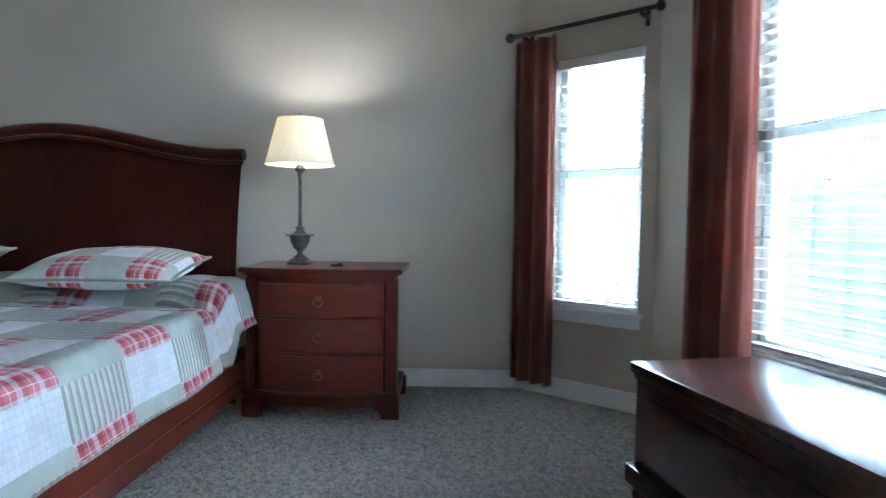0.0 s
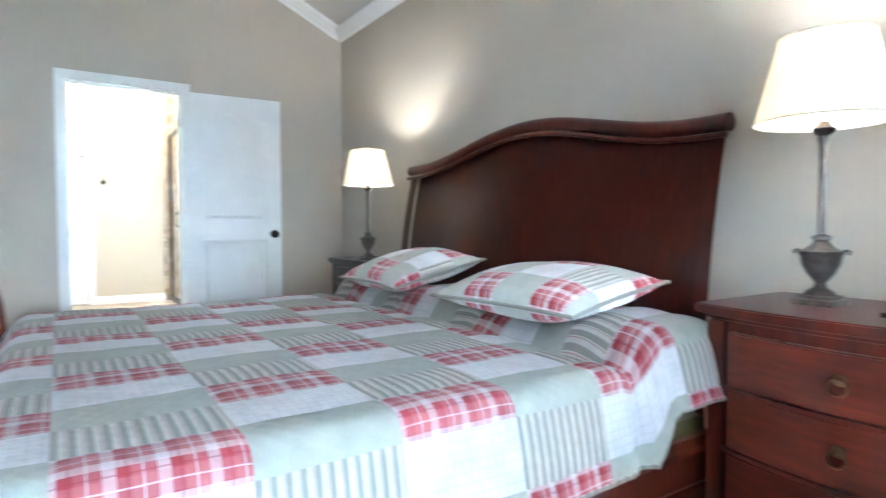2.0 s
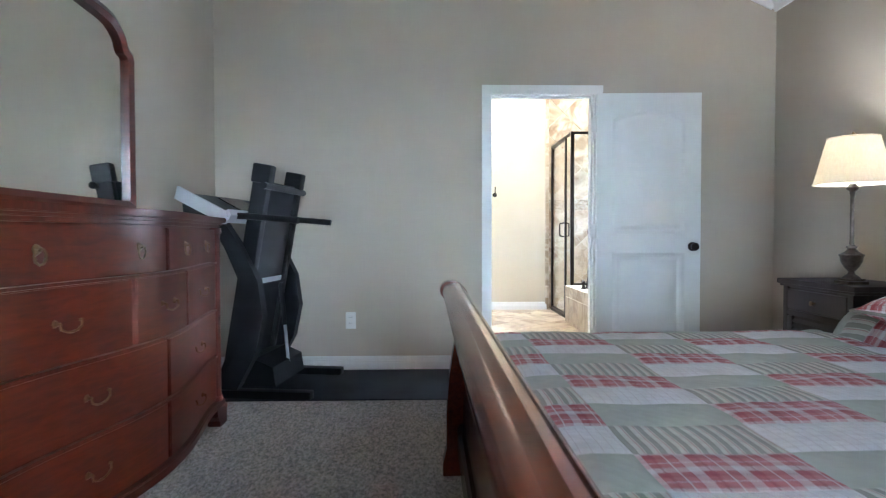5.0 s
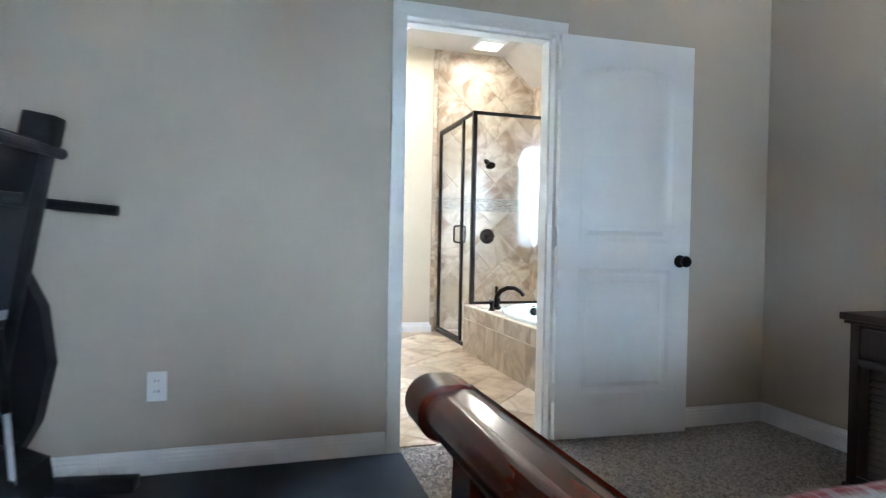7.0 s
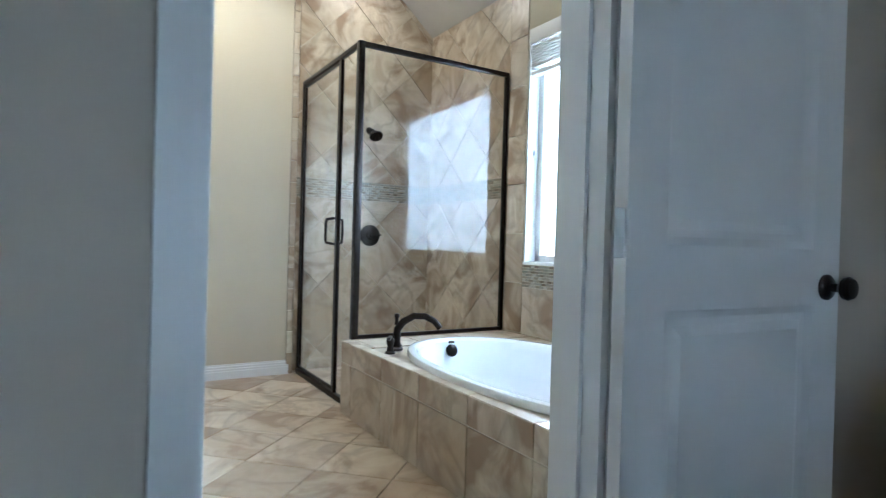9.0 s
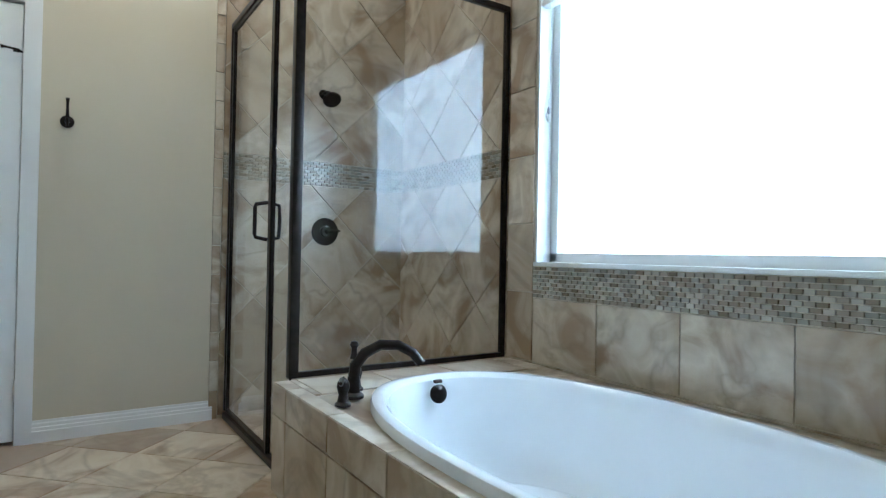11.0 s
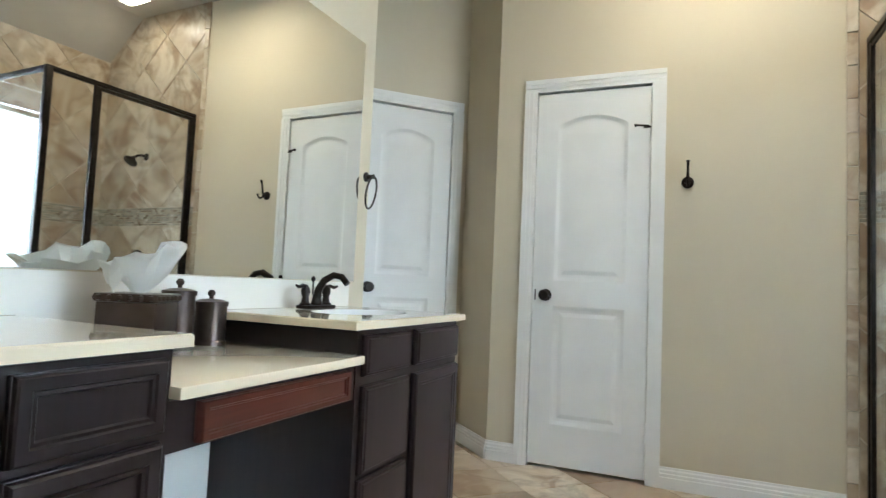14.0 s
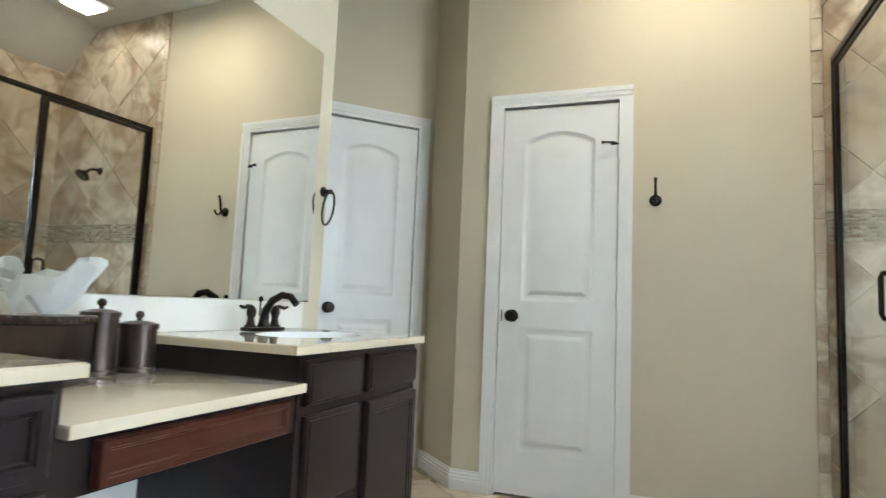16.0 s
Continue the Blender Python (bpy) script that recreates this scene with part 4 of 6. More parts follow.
def nightstand(m):
    t = thing("nightstand", m, "cherry three-drawer nightstand with a bowed front", "nightstand")
    h, hw, d = .75, .358, .46
    # carcase
    xs = [-hw + .02 + (2 * hw - .04) * i / 14 for i in range(15)]
    plan = [(x, bow(x, hw, BOW) + .018) for x in xs] + [(hw - .02, d), (-hw + .02, d)]
    part("body", prismed(plan, .10, h - .045), CHERRY, t)
    for s in (-1, 1):
        part("corner_post", boxes((s * hw - .0275 - .005, s * hw + .0275 - .005, -.004, .06, .1, h - .05) if s > 0 else (-hw - .0225, -hw + .0325, -.004, .06, .1, h - .05), bevel=.008), CHERRY, t)
    for z0, z1, o in ((h - .05, h - .04, .012), (h - .04, h - .028, .024), (h - .028, h, .045)):
        xs = [-hw - o + (2 * hw + 2 * o) * i / 14 for i in range(15)]
        plan = [(x, bow(x, hw + o, BOW) - o * .8) for x in xs] + [(hw + o, d + .01), (-hw - o, d + .01)]
        bm = prismed(plan, z0, z1)
        es = [e for e in bm.edges if abs(e.verts[0].co.z - e.verts[1].co.z) < 1e-6]
        bmesh.ops.bevel(bm, geom=es, offset=.004, segments=2, affect="EDGES")
        part("top_moulding" if z1 < h else "top", bm, CHERRY, t)
    for z0, z1 in ((.515, .672), (.335, .500), (.140, .320)):
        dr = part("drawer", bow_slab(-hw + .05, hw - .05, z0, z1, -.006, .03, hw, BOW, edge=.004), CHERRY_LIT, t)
        ring_pull(dr, 0, -.006 - BOW - .001, (z0 + z1) / 2)
    for z in (.507, .327):
        part("rail_bead", bow_slab(-hw + .035, hw - .035, z - .005, z + .005, -.012, .03, hw, BOW), CHERRY, t)
    part("base_moulding", bow_slab(-hw - .03, hw + .03, .095, .135, -.022, .05, hw + .03, BOW, edge=.006), CHERRY, t)
    for s in (-1, 1):
        a, b = sorted((s * (hw + .035), s * (hw - .09)))
        foot = [(a, 0), (a, .1), (b, .1), (b, .06), (b - .03, .03), (b - .035, 0)] if s < 0 else [(b, 0), (b, .1), (a, .1), (a, .06), (a + .03, .03), (a + .035, 0)]
        part("foot", prismed(foot, -.026, .02, "y"), CHERRY, t)
        part("foot", boxes((a if s < 0 else b - .04, a + .04 if s < 0 else b, d - .06, d, 0, .1), bevel=.006), CHERRY, t)
        part("side_skirt", boxes((s * hw - .02, s * hw + .02, .02, d, .06, .12), bevel=.005), CHERRY, t)
    part("apron", bow_slab(-hw + .05, hw - .05, .07, .1, -.012, .02, hw, BOW), CHERRY, t)
    return t


NS1 = (.59, 4.02)
nightstand(pose(NS1[0], NS1[1], 0))


def table_lamp(x, y, z):
    t = thing("table_lamp", pose(x, y, z), "lit table lamp with urn base and ivory shade", "lamp", "bedside lamps")
    part("base", boxes((-.055, .055, -.055, .055, 0, .018), (-.045, .045, -.045, .045, .018, .03), bevel=.005), PEWTER, t)
    part("urn", lathed([(.044, .03), (.036, .04), (.018, .052), (.014, .065), (.022, .075), (.036, .092), (.049, .118), (.053, .142), (.058, .15), (.058, .156), (.045, .162), (.030, .172), (.018, .185), (.026, .192), (.026, .198), (.012, .205)], n=28), PEWTER, t)
    for s in (-1, 1):
        part("handle", tubed([(s * .05, 0, .152), (s * .066, 0, .160), (s * .074, 0, .156), (s * .07, 0, .148)], .004, 8), PEWTER, t)
    part("stem", lathed([(.012, .205), (.010, .23), (.0095, .46), (.013, .475), (.013, .485)], n=20), PEWTER, t)
    part("cup", lathed([(.013, .485), (.026, .495), (.03, .505), (.022, .512), (.015, .525), (.010, .535), (.006, .545), (.006, .62), (.009, .625), (.009, .657)], n=24), PEWTER, t)
    part("harp", tubed([(0, 0, .55), (.045, 0, .60), (.055, 0, .68), (.03, 0, .76), (0, 0, .775)], .002, 6), BRASS, t)
    part("finial", lathed([(.008, .765), (.004, .775), (.008, .785), (.005, .795), (0, .80)], n=12), BRASS, t)
    bm = lathed([(.178, .525), (.117, .765), (.1155, .765), (.1765, .525), (.178, .525)], n=48)
    sh = part("shade", bm, SHADE, t, "ivory linen cone shade glowing warm")
    for z1, r in ((.526, .1775), (.764, .1165)):
        part("shade_trim", tubed(circle_pts((0, 0, z1), r, "z", 48), .004, 6, True), SHADE, sh)
    part("bulb", lathed([(.010, .655), (.024, .682), (.027, .70), (.019, .722), (0, .73)], n=16), BULB, t, "glowing white bulb")
    return t


table_lamp(.43, 4.22, .75)
table_lamp(-2.47, 4.21, .745)
rm = single("small_remote", boxes((-.03, .03, -.008, .008, 0, .012), (.01, .024, -.006, .006, .012, .02), bevel=.003), BLACKP, pose(.65, 4.10, .751, 0, 0, 20), "small black remote lying on the nightstand", "remote")

# louvered nightstand by the west corner
ns2 = thing("louvered_nightstand", pose(-2.62, 4.12, 0), "black-stained nightstand with a louvered door and drawer", "nightstand")
hw, d, h = .30, .40, .745
part("body", boxes((-hw + .015, hw - .015, .012, d, .03, h - .03)), BLACKW, ns2)
part("top", boxes((-hw - .02, hw + .02, -.02, d + .01, h - .03, h), bevel=.006), BLACKW, ns2)
part("top_moulding", boxes((-hw - .008, hw + .008, -.008, d, h - .045, h - .03), bevel=.004), BLACKW, ns2)
for s in (-1, 1):
    part("stile", boxes((s * (hw - .035) - .02, s * (hw - .035) + .02, 0, .02, .03, h - .045), bevel=.003), BLACKW, ns2)
dr = part("drawer", boxes((-hw + .058, hw - .058, -.002, .014, .565, .685), bevel=.004), BLACKW, ns2)
part("knob", lathed([(.006, 0), (.006, .012), (.013, .016), (.014, .024), (0, .028)], (0, -.002, .625), 14, Matrix.Rotation(radians(90), 4, "X")), BRASS, dr)
for z0, z1 in ((.535, .562), (.05, .09)):
    part("rail", boxes((-hw + .05, hw - .05, 0, .02, z0, z1), bevel=.003), BLACKW, ns2)
ld = part("louvered_door", boxes((-hw + .058, hw - .058, .013, .018, .095, .53)), BLACKW, ns2)
for x0, x1 in ((-hw + .058, -hw + .10), (hw - .10, hw - .058)):
    part("door_stile", boxes((x0, x1, -.002, .0125, .095, .53), bevel=.002), BLACKW, ld)
for k in range(15):
    part("louver", prismed([(-.004, 0), (.012, .022), (.015, .021), (-.001, -.001)], -hw + .10, hw - .10, "x"), BLACKW, ld).location = (0, .002, .105 + k * .028)
part("plinth", boxes((-hw, hw, -.005, d, 0, .05), bevel=.005), BLACKW, ns2)

# the mahogany chest under the wide window
CH = pose(1.90, 3.215, 0, 0, 0, -77)
chest = thing("blanket_chest", CH, "dark glossy mahogany blanket chest under the window", "chest")
L, D, H = 1.25, .50, .50
part("lid", boxes((-.02, L + .02, -.02, D + .02, H - .04, H), bevel=.014), CHESTW, chest, "glossy polished lid")
part("lid_moulding", boxes((-.008, L + .008, -.008, D + .008, H - .06, H - .04), bevel=.006), CHESTW, chest)
part("body", boxes((0, L, 0, D, .09, H - .06), bevel=.004), CHESTW, chest)
for x0, x1 in ((.07, .58), (.67, 1.18)):
    part("front_panel", sunk_panel(x0, x1, .15, H - .11, D + .0105, D + .0105, depth=-.01), CHESTW, chest)
part("front_panel", boxes((.07, L - .07, -.006, 0, .15, H - .11), bevel=.005), CHESTW, chest)
part("base", boxes((-.025, L + .025, -.025, D + .025, .06, .13), bevel=.012), CHESTW, chest)
for x in (0, L):
    for y in (0, D):
        part("bun_foot", lathed([(.03, 0), (.045, .015), (.048, .035), (.035, .06)], (x + (.03 if x == 0 else -.03), y + (.03 if y == 0 else -.03), 0), 18), CHESTW, chest)

# the dresser with mirror along the south wall: local x to the east, y to the wall, front bowed
dresser = thing("dresser", pose(-1.76, .86, 0, 0, 0, 180), "cherry serpentine-front dresser with many drawers and brass pulls", "dresser")
hw, d, h = .84, .42, 1.10


def serp(x):
    k = min(1, abs(x) / .84)
    return -.11 * (math.cos(k * math.pi) * .5 + .5) - .006


def serp_slab(x0, x1, z0, z1, off, thick, edge=0.0, n=18):
    xs = [x0 + (x1 - x0) * i / n for i in range(n + 1)]
    pts = [(x, serp(x) + off) for x in xs] + [(x, serp(x) + off + thick) for x in xs[::-1]]
    bm = prismed(pts, z0, z1)
    if edge:
        es = [e for e in bm.edges if e.calc_face_angle(0) > 1.2]
        bmesh.ops.bevel(bm, geom=es, offset=edge, segments=2, affect="EDGES")
    return bm


xs = [-hw + 2 * hw * i / 28 for i in range(29)]
part("body", prismed([(x, serp(x) + .02) for x in xs] + [(hw, d), (-hw, d)], .10, h - .04), CHERRY, dresser)
for o, z0, z1 in ((.012, h - .055, h - .04), (.03, h - .04, h - .028), (.045, h - .028, h)):
    xo = [x * (hw + o) / hw for x in xs]
    bm = prismed([(x, serp(x) - o * .7) for x in xo] + [(hw + o, d + .01), (-hw - o, d + .01)], z0, z1)
    es = [e for e in bm.edges if abs(e.verts[0].co.z - e.verts[1].co.z) < 1e-6]
    bmesh.ops.bevel(bm, geom=es, offset=.004, segments=2, affect="EDGES")
    part("top" if z1 == h else "top_moulding", bm, CHERRY, dresser)
for s in (-1, 1):
    part("corner_post", lathed([(.044, .13), (.044, .15), (.037, .158), (.037, h - .09), (.044, h - .082), (.044, h - .055)], (s * (hw - .02), .012, 0), 20), CHERRY, dresser)
ZS = ((.87, 1.035), (.62, .855), (.375, .605), (.135, .36))
HALVES = ((-hw + .035, -.004), (.004, hw - .035))
THIRDS = ((-hw + .035, -.224), (-.216, .216), (.224, hw - .035))
for zi, (z0, z1) in enumerate(ZS):
    for a, b in THIRDS if zi == 1 else HALVES:
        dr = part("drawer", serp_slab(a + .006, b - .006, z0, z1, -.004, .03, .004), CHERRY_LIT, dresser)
        mid = (a + b) / 2
        if zi == 0:
            for px in (mid - .21, mid + .21):
                ring_pull(dr, px, serp(px) - .004, (z0 + z1) / 2, r=.024)
        else:
            bail_pull(dr, mid, serp(mid) - .004, (z0 + z1) / 2 + .01, w=.105)
for z in (.862, .612, .367):
    part("rail_bead", serp_slab(-hw + .02, hw - .02, z - .005, z + .005, -.010, .03), CHERRY, dresser)
part("base_moulding", serp_slab(-hw - .03, hw + .03, .09, .13, -.024, .06, .006), CHERRY, dresser)
for s in (-1, 1):
    a, b = sorted((s * (hw + .035), s * (hw - .10)))
    foot = [(a, 0), (a, .1), (b, .1), (b, .06), (b - .03, .03), (b - .035, 0)] if s < 0 else [(b, 0), (b, .1), (a, .1), (a, .06), (a + .03, .03), (a + .035, 0)]
    part("foot", prismed(foot, -.036, .03, "y"), CHERRY, dresser)
    part("foot", boxes((a if s < 0 else b - .05, a + .05 if s < 0 else b, d - .08, d, 0, .1), bevel=.006), CHERRY, dresser)
    part("side_moulding", boxes((s * (hw + .01) - .02, s * (hw + .01) + .02, 0, d, .09, .13), bevel=.006), CHERRY, dresser)

dm = thing("dresser_mirror", pose(-1.76, .475, 1.10, 0, 0, 180), "tall dresser mirror in a shaped cherry frame", "mirror")
R = .665


def mirror_outline(k):
    """Half outline of the shaped frame, grown by k: shoulders step in, then the head rises."""
    right = [(R + k, .0 - k), (R + k, .70 + k * .3), (R - .012 + k, .714 + k * .5), (R - .042 + k * .9, .722 + k * .7), (R - .056 + k * .8, .740 + k * .7), (R - .066 + k * .7, .772 + k * .7),
             (R - .10 + k * .6, .803 + k * .8), (R - .15 + k * .4, .826 + k), (R - .21 + k * .3, .836 + k), (.25, .848 + k), (0, .854 + k)]
    return right + [(-x, z) for x, z in right[::-1][1:]]


inn, out = mirror_outline(0), mirror_outline(.052)
bm = bmesh.new()
rings = []
for pts, y in ((inn, -.004), (inn, -.028), ([((a[0] + b[0]) / 2, (a[1] + b[1]) / 2) for a, b in zip(inn, out)], -.042), (out, -.030), (out, .01), (inn, .01)):
    rings.append([bm.verts.new((x, y, z + .075)) for x, z in pts])
for a, b in zip(rings, rings[1:] + rings[:1]):
    for i in range(len(a)):
        bm.faces.new((a[i], a[(i + 1) % len(a)], b[(i + 1) % len(a)], b[i]))
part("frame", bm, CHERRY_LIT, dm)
part("mirror_glass", prismed([(x, z + .075) for x, z in mirror_outline(.006)], -.006, 0, "y"), MIRROR, dm, "clear mirror glass")
part("plinth", boxes((-R - .07, R + .07, -.045, .02, 0, .03), bevel=.006), CHERRY, dm)

# rubber mat and folded treadmill in the corner
single("rubber_mat", boxes((-.0, .78, 0, 1.74, 0, .008), bevel=.002), RUBBER, pose(-3.775, .72, 0), "black rubber exercise mat lying on the carpet", "mat")
tm = thing("treadmill", pose(-3.38, .91, .008, 0, 0, 82), "folded black treadmill with its deck tipped upright", "treadmill")
part("base_frame", boxes((-.30, .42, -.36, -.28, 0, .05), (-.30, .42, .28, .36, 0, .05), (-.30, -.22, -.28, .28, 0, .05), bevel=.01), BLACKP, tm)
for s in (-1, 1):
    y = s * .31
    front = [(-.08, .05), (.045, .28), (.09, .50), (.06, .72), (-.04, .92), (-.15, 1.08)]
    back = [(-.25, 1.08), (-.15, .92), (-.06, .72), (-.035, .50), (-.08, .28), (-.22, .05)]
    part("upright", prismed([(x + .03, z) for x, z in front + back], y - .035, y + .035, "y"), BLACKP, tm, "curved black upright")
    part("end_cap", boxes((-.40, -.27, s * .32 - .045, s * .32 + .045, 0, .15), bevel=.018), SILVER, tm, "silver plastic base end cap")
    part("wheel", lathed([(.0, -.015), (.045, -.015), (.05, -.008), (.05, .008), (.045, .015), (0, .015)], (-.24, s * .385, .052), 20, Matrix.Rotation(radians(90), 4, "X")), GREYP, tm, "grey transport wheel")
    part("handlebar", tubed([(-.10, s * .31, 1.12), (.02, s * .315, 1.115), (.34, s * .32, 1.088)], .021, 12), BLACKP, tm, "black foam handlebar")
# deck standing on end, leaning slightly back
dk = part("deck", boxes((-.03, .03, -.23, .23, .16, 1.36), bevel=.006), BELT, tm, "dark grey underside of the folded deck")
dk.matrix_local = pose(-.15, 0, 0, 0, 10, 0)
for s in (-1, 1):
    part("deck_rail", boxes((-.045, .055, s * .26 - .035, s * .26 + .035, .14, 1.40), bevel=.012), BLACKP, dk, "black deck side rail")
    part("rail_cap", boxes((-.055, .065, s * .26 - .045, s * .26 + .045, 1.34, 1.46), bevel=.015), BLACKP, dk, "rounded black rail end cap")
part("cross_tube", tubed([(.05, -.34, 1.33), (.05, .34, 1.33)], .022, 12), BLACKP, dk, "black roller tube across the deck")
part("label_strip", boxes((.03, .034, -.22, .22, .70, .735)), SILVER, dk, "pale grey warning strip")
part("label_mark", boxes((.0345, .0355, -.21, -.15, .708, .728)), plain("orange_label", (.55, .28, .03), .5), dk, "orange mark on the strip")
part("strut", tubed([(.14, .03, .05), (.11, .02, .45)], .011, 10), SILVER, tm, "chrome gas strut")
part("strut_sleeve", tubed([(.114, .02, .40), (.09, .01, .68)], .016, 10), BLACKP, tm, "black strut sleeve")
con = part("console", prismed([(-.05, 0), (.20, -.02), (.24, .01), (.02, .13), (-.06, .12)], -.40, .40, "y"), BLACKP, tm, "sloping console with a dark screen face")
con.matrix_local = pose(-.30, 0, 1.12, 0, 0, 0)
part("console_trim", prismed([(.19, -.045), (.235, -.045), (.262, .0), (.245, .035), (.22, .02)], -.42, .42, "y"), SILVER, con, "silver console edge trim")
for y in (-.43, .40):
    part("console_end", prismed([(-.09, .10), (.22, -.055), (.25, -.03), (.235, .02), (-.07, .175)], y, y + .03, "y"), SILVER, con, "silver console side panel")
part("console_screen", prismed([(.05, .118), (.20, .036), (.202, .041), (.053, .123)], -.17, .17, "y"), GLASS, con, "glossy console display")
part("motor_hood", prismed([(-.24, .05), (.16, .05), (.14, .17), (.02, .22), (-.18, .20)], -.25, .25, "y"), BLACKP, tm)

# outlet on the west wall
ot = thing("wall_outlet", pose(W, 1.411, .372, 0, 0, 90), "white duplex wall outlet with cover plate", "outlet")
part("cover_plate", boxes((-.038, .038, -.006, 0, -.062, .062), bevel=.003), PLATE, ot)
for z in (-.022, .022):
    part("receptacle", boxes((-.017, .017, -.008, -.005, z - .014, z + .014), bevel=.002), PLATE, ot)
part("slot", boxes(*[(x - .0015, x + .0015, -.0085, -.0078, z - .005, z + .005) for z in (-.02, .024) for x in (-.007, .007)]), BLACKP, ot)

# ---- bathroom things ----


def clip_poly(poly, u0, u1, v0, v1):
    for ax, lim, keep_low in ((0, u0, False), (0, u1, True), (1, v0, False), (1, v1, True)):
        res = []
        for i, p in enumerate(poly):
            r = poly[i - 1]
            inside = (p[ax] <= lim) if keep_low else (p[ax] >= lim)
            was = (r[ax] <= lim) if keep_low else (r[ax] >= lim)
            if inside != was:
                k = (lim - r[ax]) / (p[ax] - r[ax])
                res.append((r[0] + k * (p[0] - r[0]), r[1] + k * (p[1] - r[1])))
            if inside:
                res.append(p)
        poly = res
        if not poly:
            return []
    return poly


def area_of(poly):
    return abs(sum(a[0] * b[1] - b[0] * a[1] for a, b in zip(poly, poly[1:] + poly[:1]))) / 2


def tile_mesh(poly, t, mat):
    """One tile with a slightly eased upper edge."""
    n = len(poly)
    cx, cy = sum(p[0] for p in poly) / n, sum(p[1] for p in poly) / n
    bm = bmesh.new()
    rings = []
    for shrink, z in ((0, 0), (0, t - .0015), (.0018, t)):
        ring = []
        for x, y in poly:
            d = math.hypot(x - cx, y - cy) or 1
            ring.append(bm.verts.new((x - (x - cx) / d * shrink, y - (y - cy) / d * shrink, z)))
        rings.append(ring)
    for a, b in zip(rings, rings[1:]):
        for i in range(n):
            bm.faces.new((a[i], a[(i + 1) % n], b[(i + 1) % n], b[i]))
    bm.faces.new(rings[-1])
    return mesh_of(bm, "tile", mat, smooth=False)


def tile_field(parent, m, u0, u1, v0, v1, su, sv, turn, origin, mat, t=.008, gap=.006):
    """Lays tiles over a rectangle of a plane (m: plane's pose), cut at its edges; full tiles share one mesh."""
    c, s = math.cos(radians(turn)), math.sin(radians(turn))
    hu, hv = su / 2 - gap / 2, sv / 2 - gap / 2
    shape = [(x * c - y * s, x * s + y * c) for x, y in ((-hu, -hv), (hu, -hv), (hu, hv), (-hu, hv))]
    whole = tile_mesh(shape, t, mat)
    reach = int((abs(u1 - u0) + abs(v1 - v0)) / min(su, sv)) + 3
    for i in range(-reach, reach):
        for j in range(-reach, reach):
            x, y = (i + .5) * su, (j + .5) * sv
            px, py = origin[0] + x * c - y * s, origin[1] + x * s + y * c
            poly = clip_poly([(px + a, py + b) for a, b in shape], u0, u1, v0, v1)
            if len(poly) < 3 or area_of(poly) < .0006:
                continue
            if area_of(poly) > 4 * hu * hv * .999:
                me = whole
            else:
                me = tile_mesh([(a - px, b - py) for a, b in poly], t, mat)
            o = new("tile", me)
            o.parent = parent
            o.matrix_local = m @ Matrix.Translation((px, py, 0))


def mosaic_band(parent, m, u0, u1, v0, v1, w=.036, h=.0175, gap=.004, t=.009):
    vs, fs = [], []
    rows = max(1, round((v1 - v0) / h))
    h = (v1 - v0) / rows
    for r in range(rows):
        u = u0 - (w * .5 if r % 2 else 0)
        while u < u1:
            a, b = max(u, u0) + gap / 2, min(u + w, u1) - gap / 2
            if b - a > .004:
                lo, hi = v0 + r * h + gap / 2, v0 + (r + 1) * h - gap / 2
                k = len(vs)
                vs += [m @ Vector(p) for p in ((a, lo, 0), (b, lo, 0), (b, hi, 0), (a, hi, 0), (a, lo, t), (b, lo, t), (b, hi, t), (a, hi, t))]
                fs += [tuple(k + q for q in f) for f in ((4, 5, 6, 7), (0, 1, 5, 4), (1, 2, 6, 5), (2, 3, 7, 6), (3, 0, 4, 7))]
            u += w
    me = bpy.data.meshes.new("mosaic_chips")
    me.from_pydata(vs, [], fs)
    me.materials.append(MOSAIC)
    ob = new("mosaic_chips", me)
    ob.parent = parent
    return tagged(ob, "beige and green mosaic chips", kind="stuff")


def plane_pose(o, u, v):
    u, v = Vector(u), Vector(v)
    n = u.cross(v)
    return Matrix(((u.x, v.x, n.x, o[0]), (u.y, v.y, n.y, o[1]), (u.z, v.z, n.z, o[2]), (0, 0, 0, 1)))


DK_X, DK_Y, DK_Z = -6.13, 3.57, .42
SH_Y, SH_X = 3.655, -6.16

# shower enclosure
sh = thing("shower_enclosure", Matrix(), "corner shower with dark bronze framed clear glass", "shower")
fr = .016
SHT = 2.20
part("corner_post", boxes((SH_X - .02, SH_X + .02, SH_Y - .02, SH_Y + .02, DK_Z + .003, SHT), bevel=.003), BRONZE, sh)
part("wall_channel", boxes((W2 + .012, W2 + .034, SH_Y - fr, SH_Y + fr, .045, SHT - .03), bevel=.003), BRONZE, sh)
part("wall_channel", boxes((SH_X - fr, SH_X + fr, BN - .034, BN - .012, .436, SHT - .03), bevel=.003), BRONZE, sh)
part("header", boxes((W2 + .012, SH_X - .02, SH_Y - fr, SH_Y + fr, SHT - .03, SHT), bevel=.003), BRONZE, sh)
part("header", boxes((SH_X - fr, SH_X + fr, SH_Y + .02, BN - .012, SHT - .03, SHT), bevel=.003), BRONZE, sh)
part("sill_channel", boxes((W2 + .012, SH_X - .02, SH_Y - .02, SH_Y + .02, .0, .035), bevel=.004), BRONZE, sh)
part("sill_channel", boxes((SH_X - fr, SH_X + fr, SH_Y + .02, BN - .012, DK_Z + .003, .446), bevel=.003), BRONZE, sh)
DX = -6.48
part("mullion", boxes((DX + .011, DX + .033, SH_Y - .014, SH_Y + .014, .035, SHT - .03), bevel=.003), BRONZE, sh)
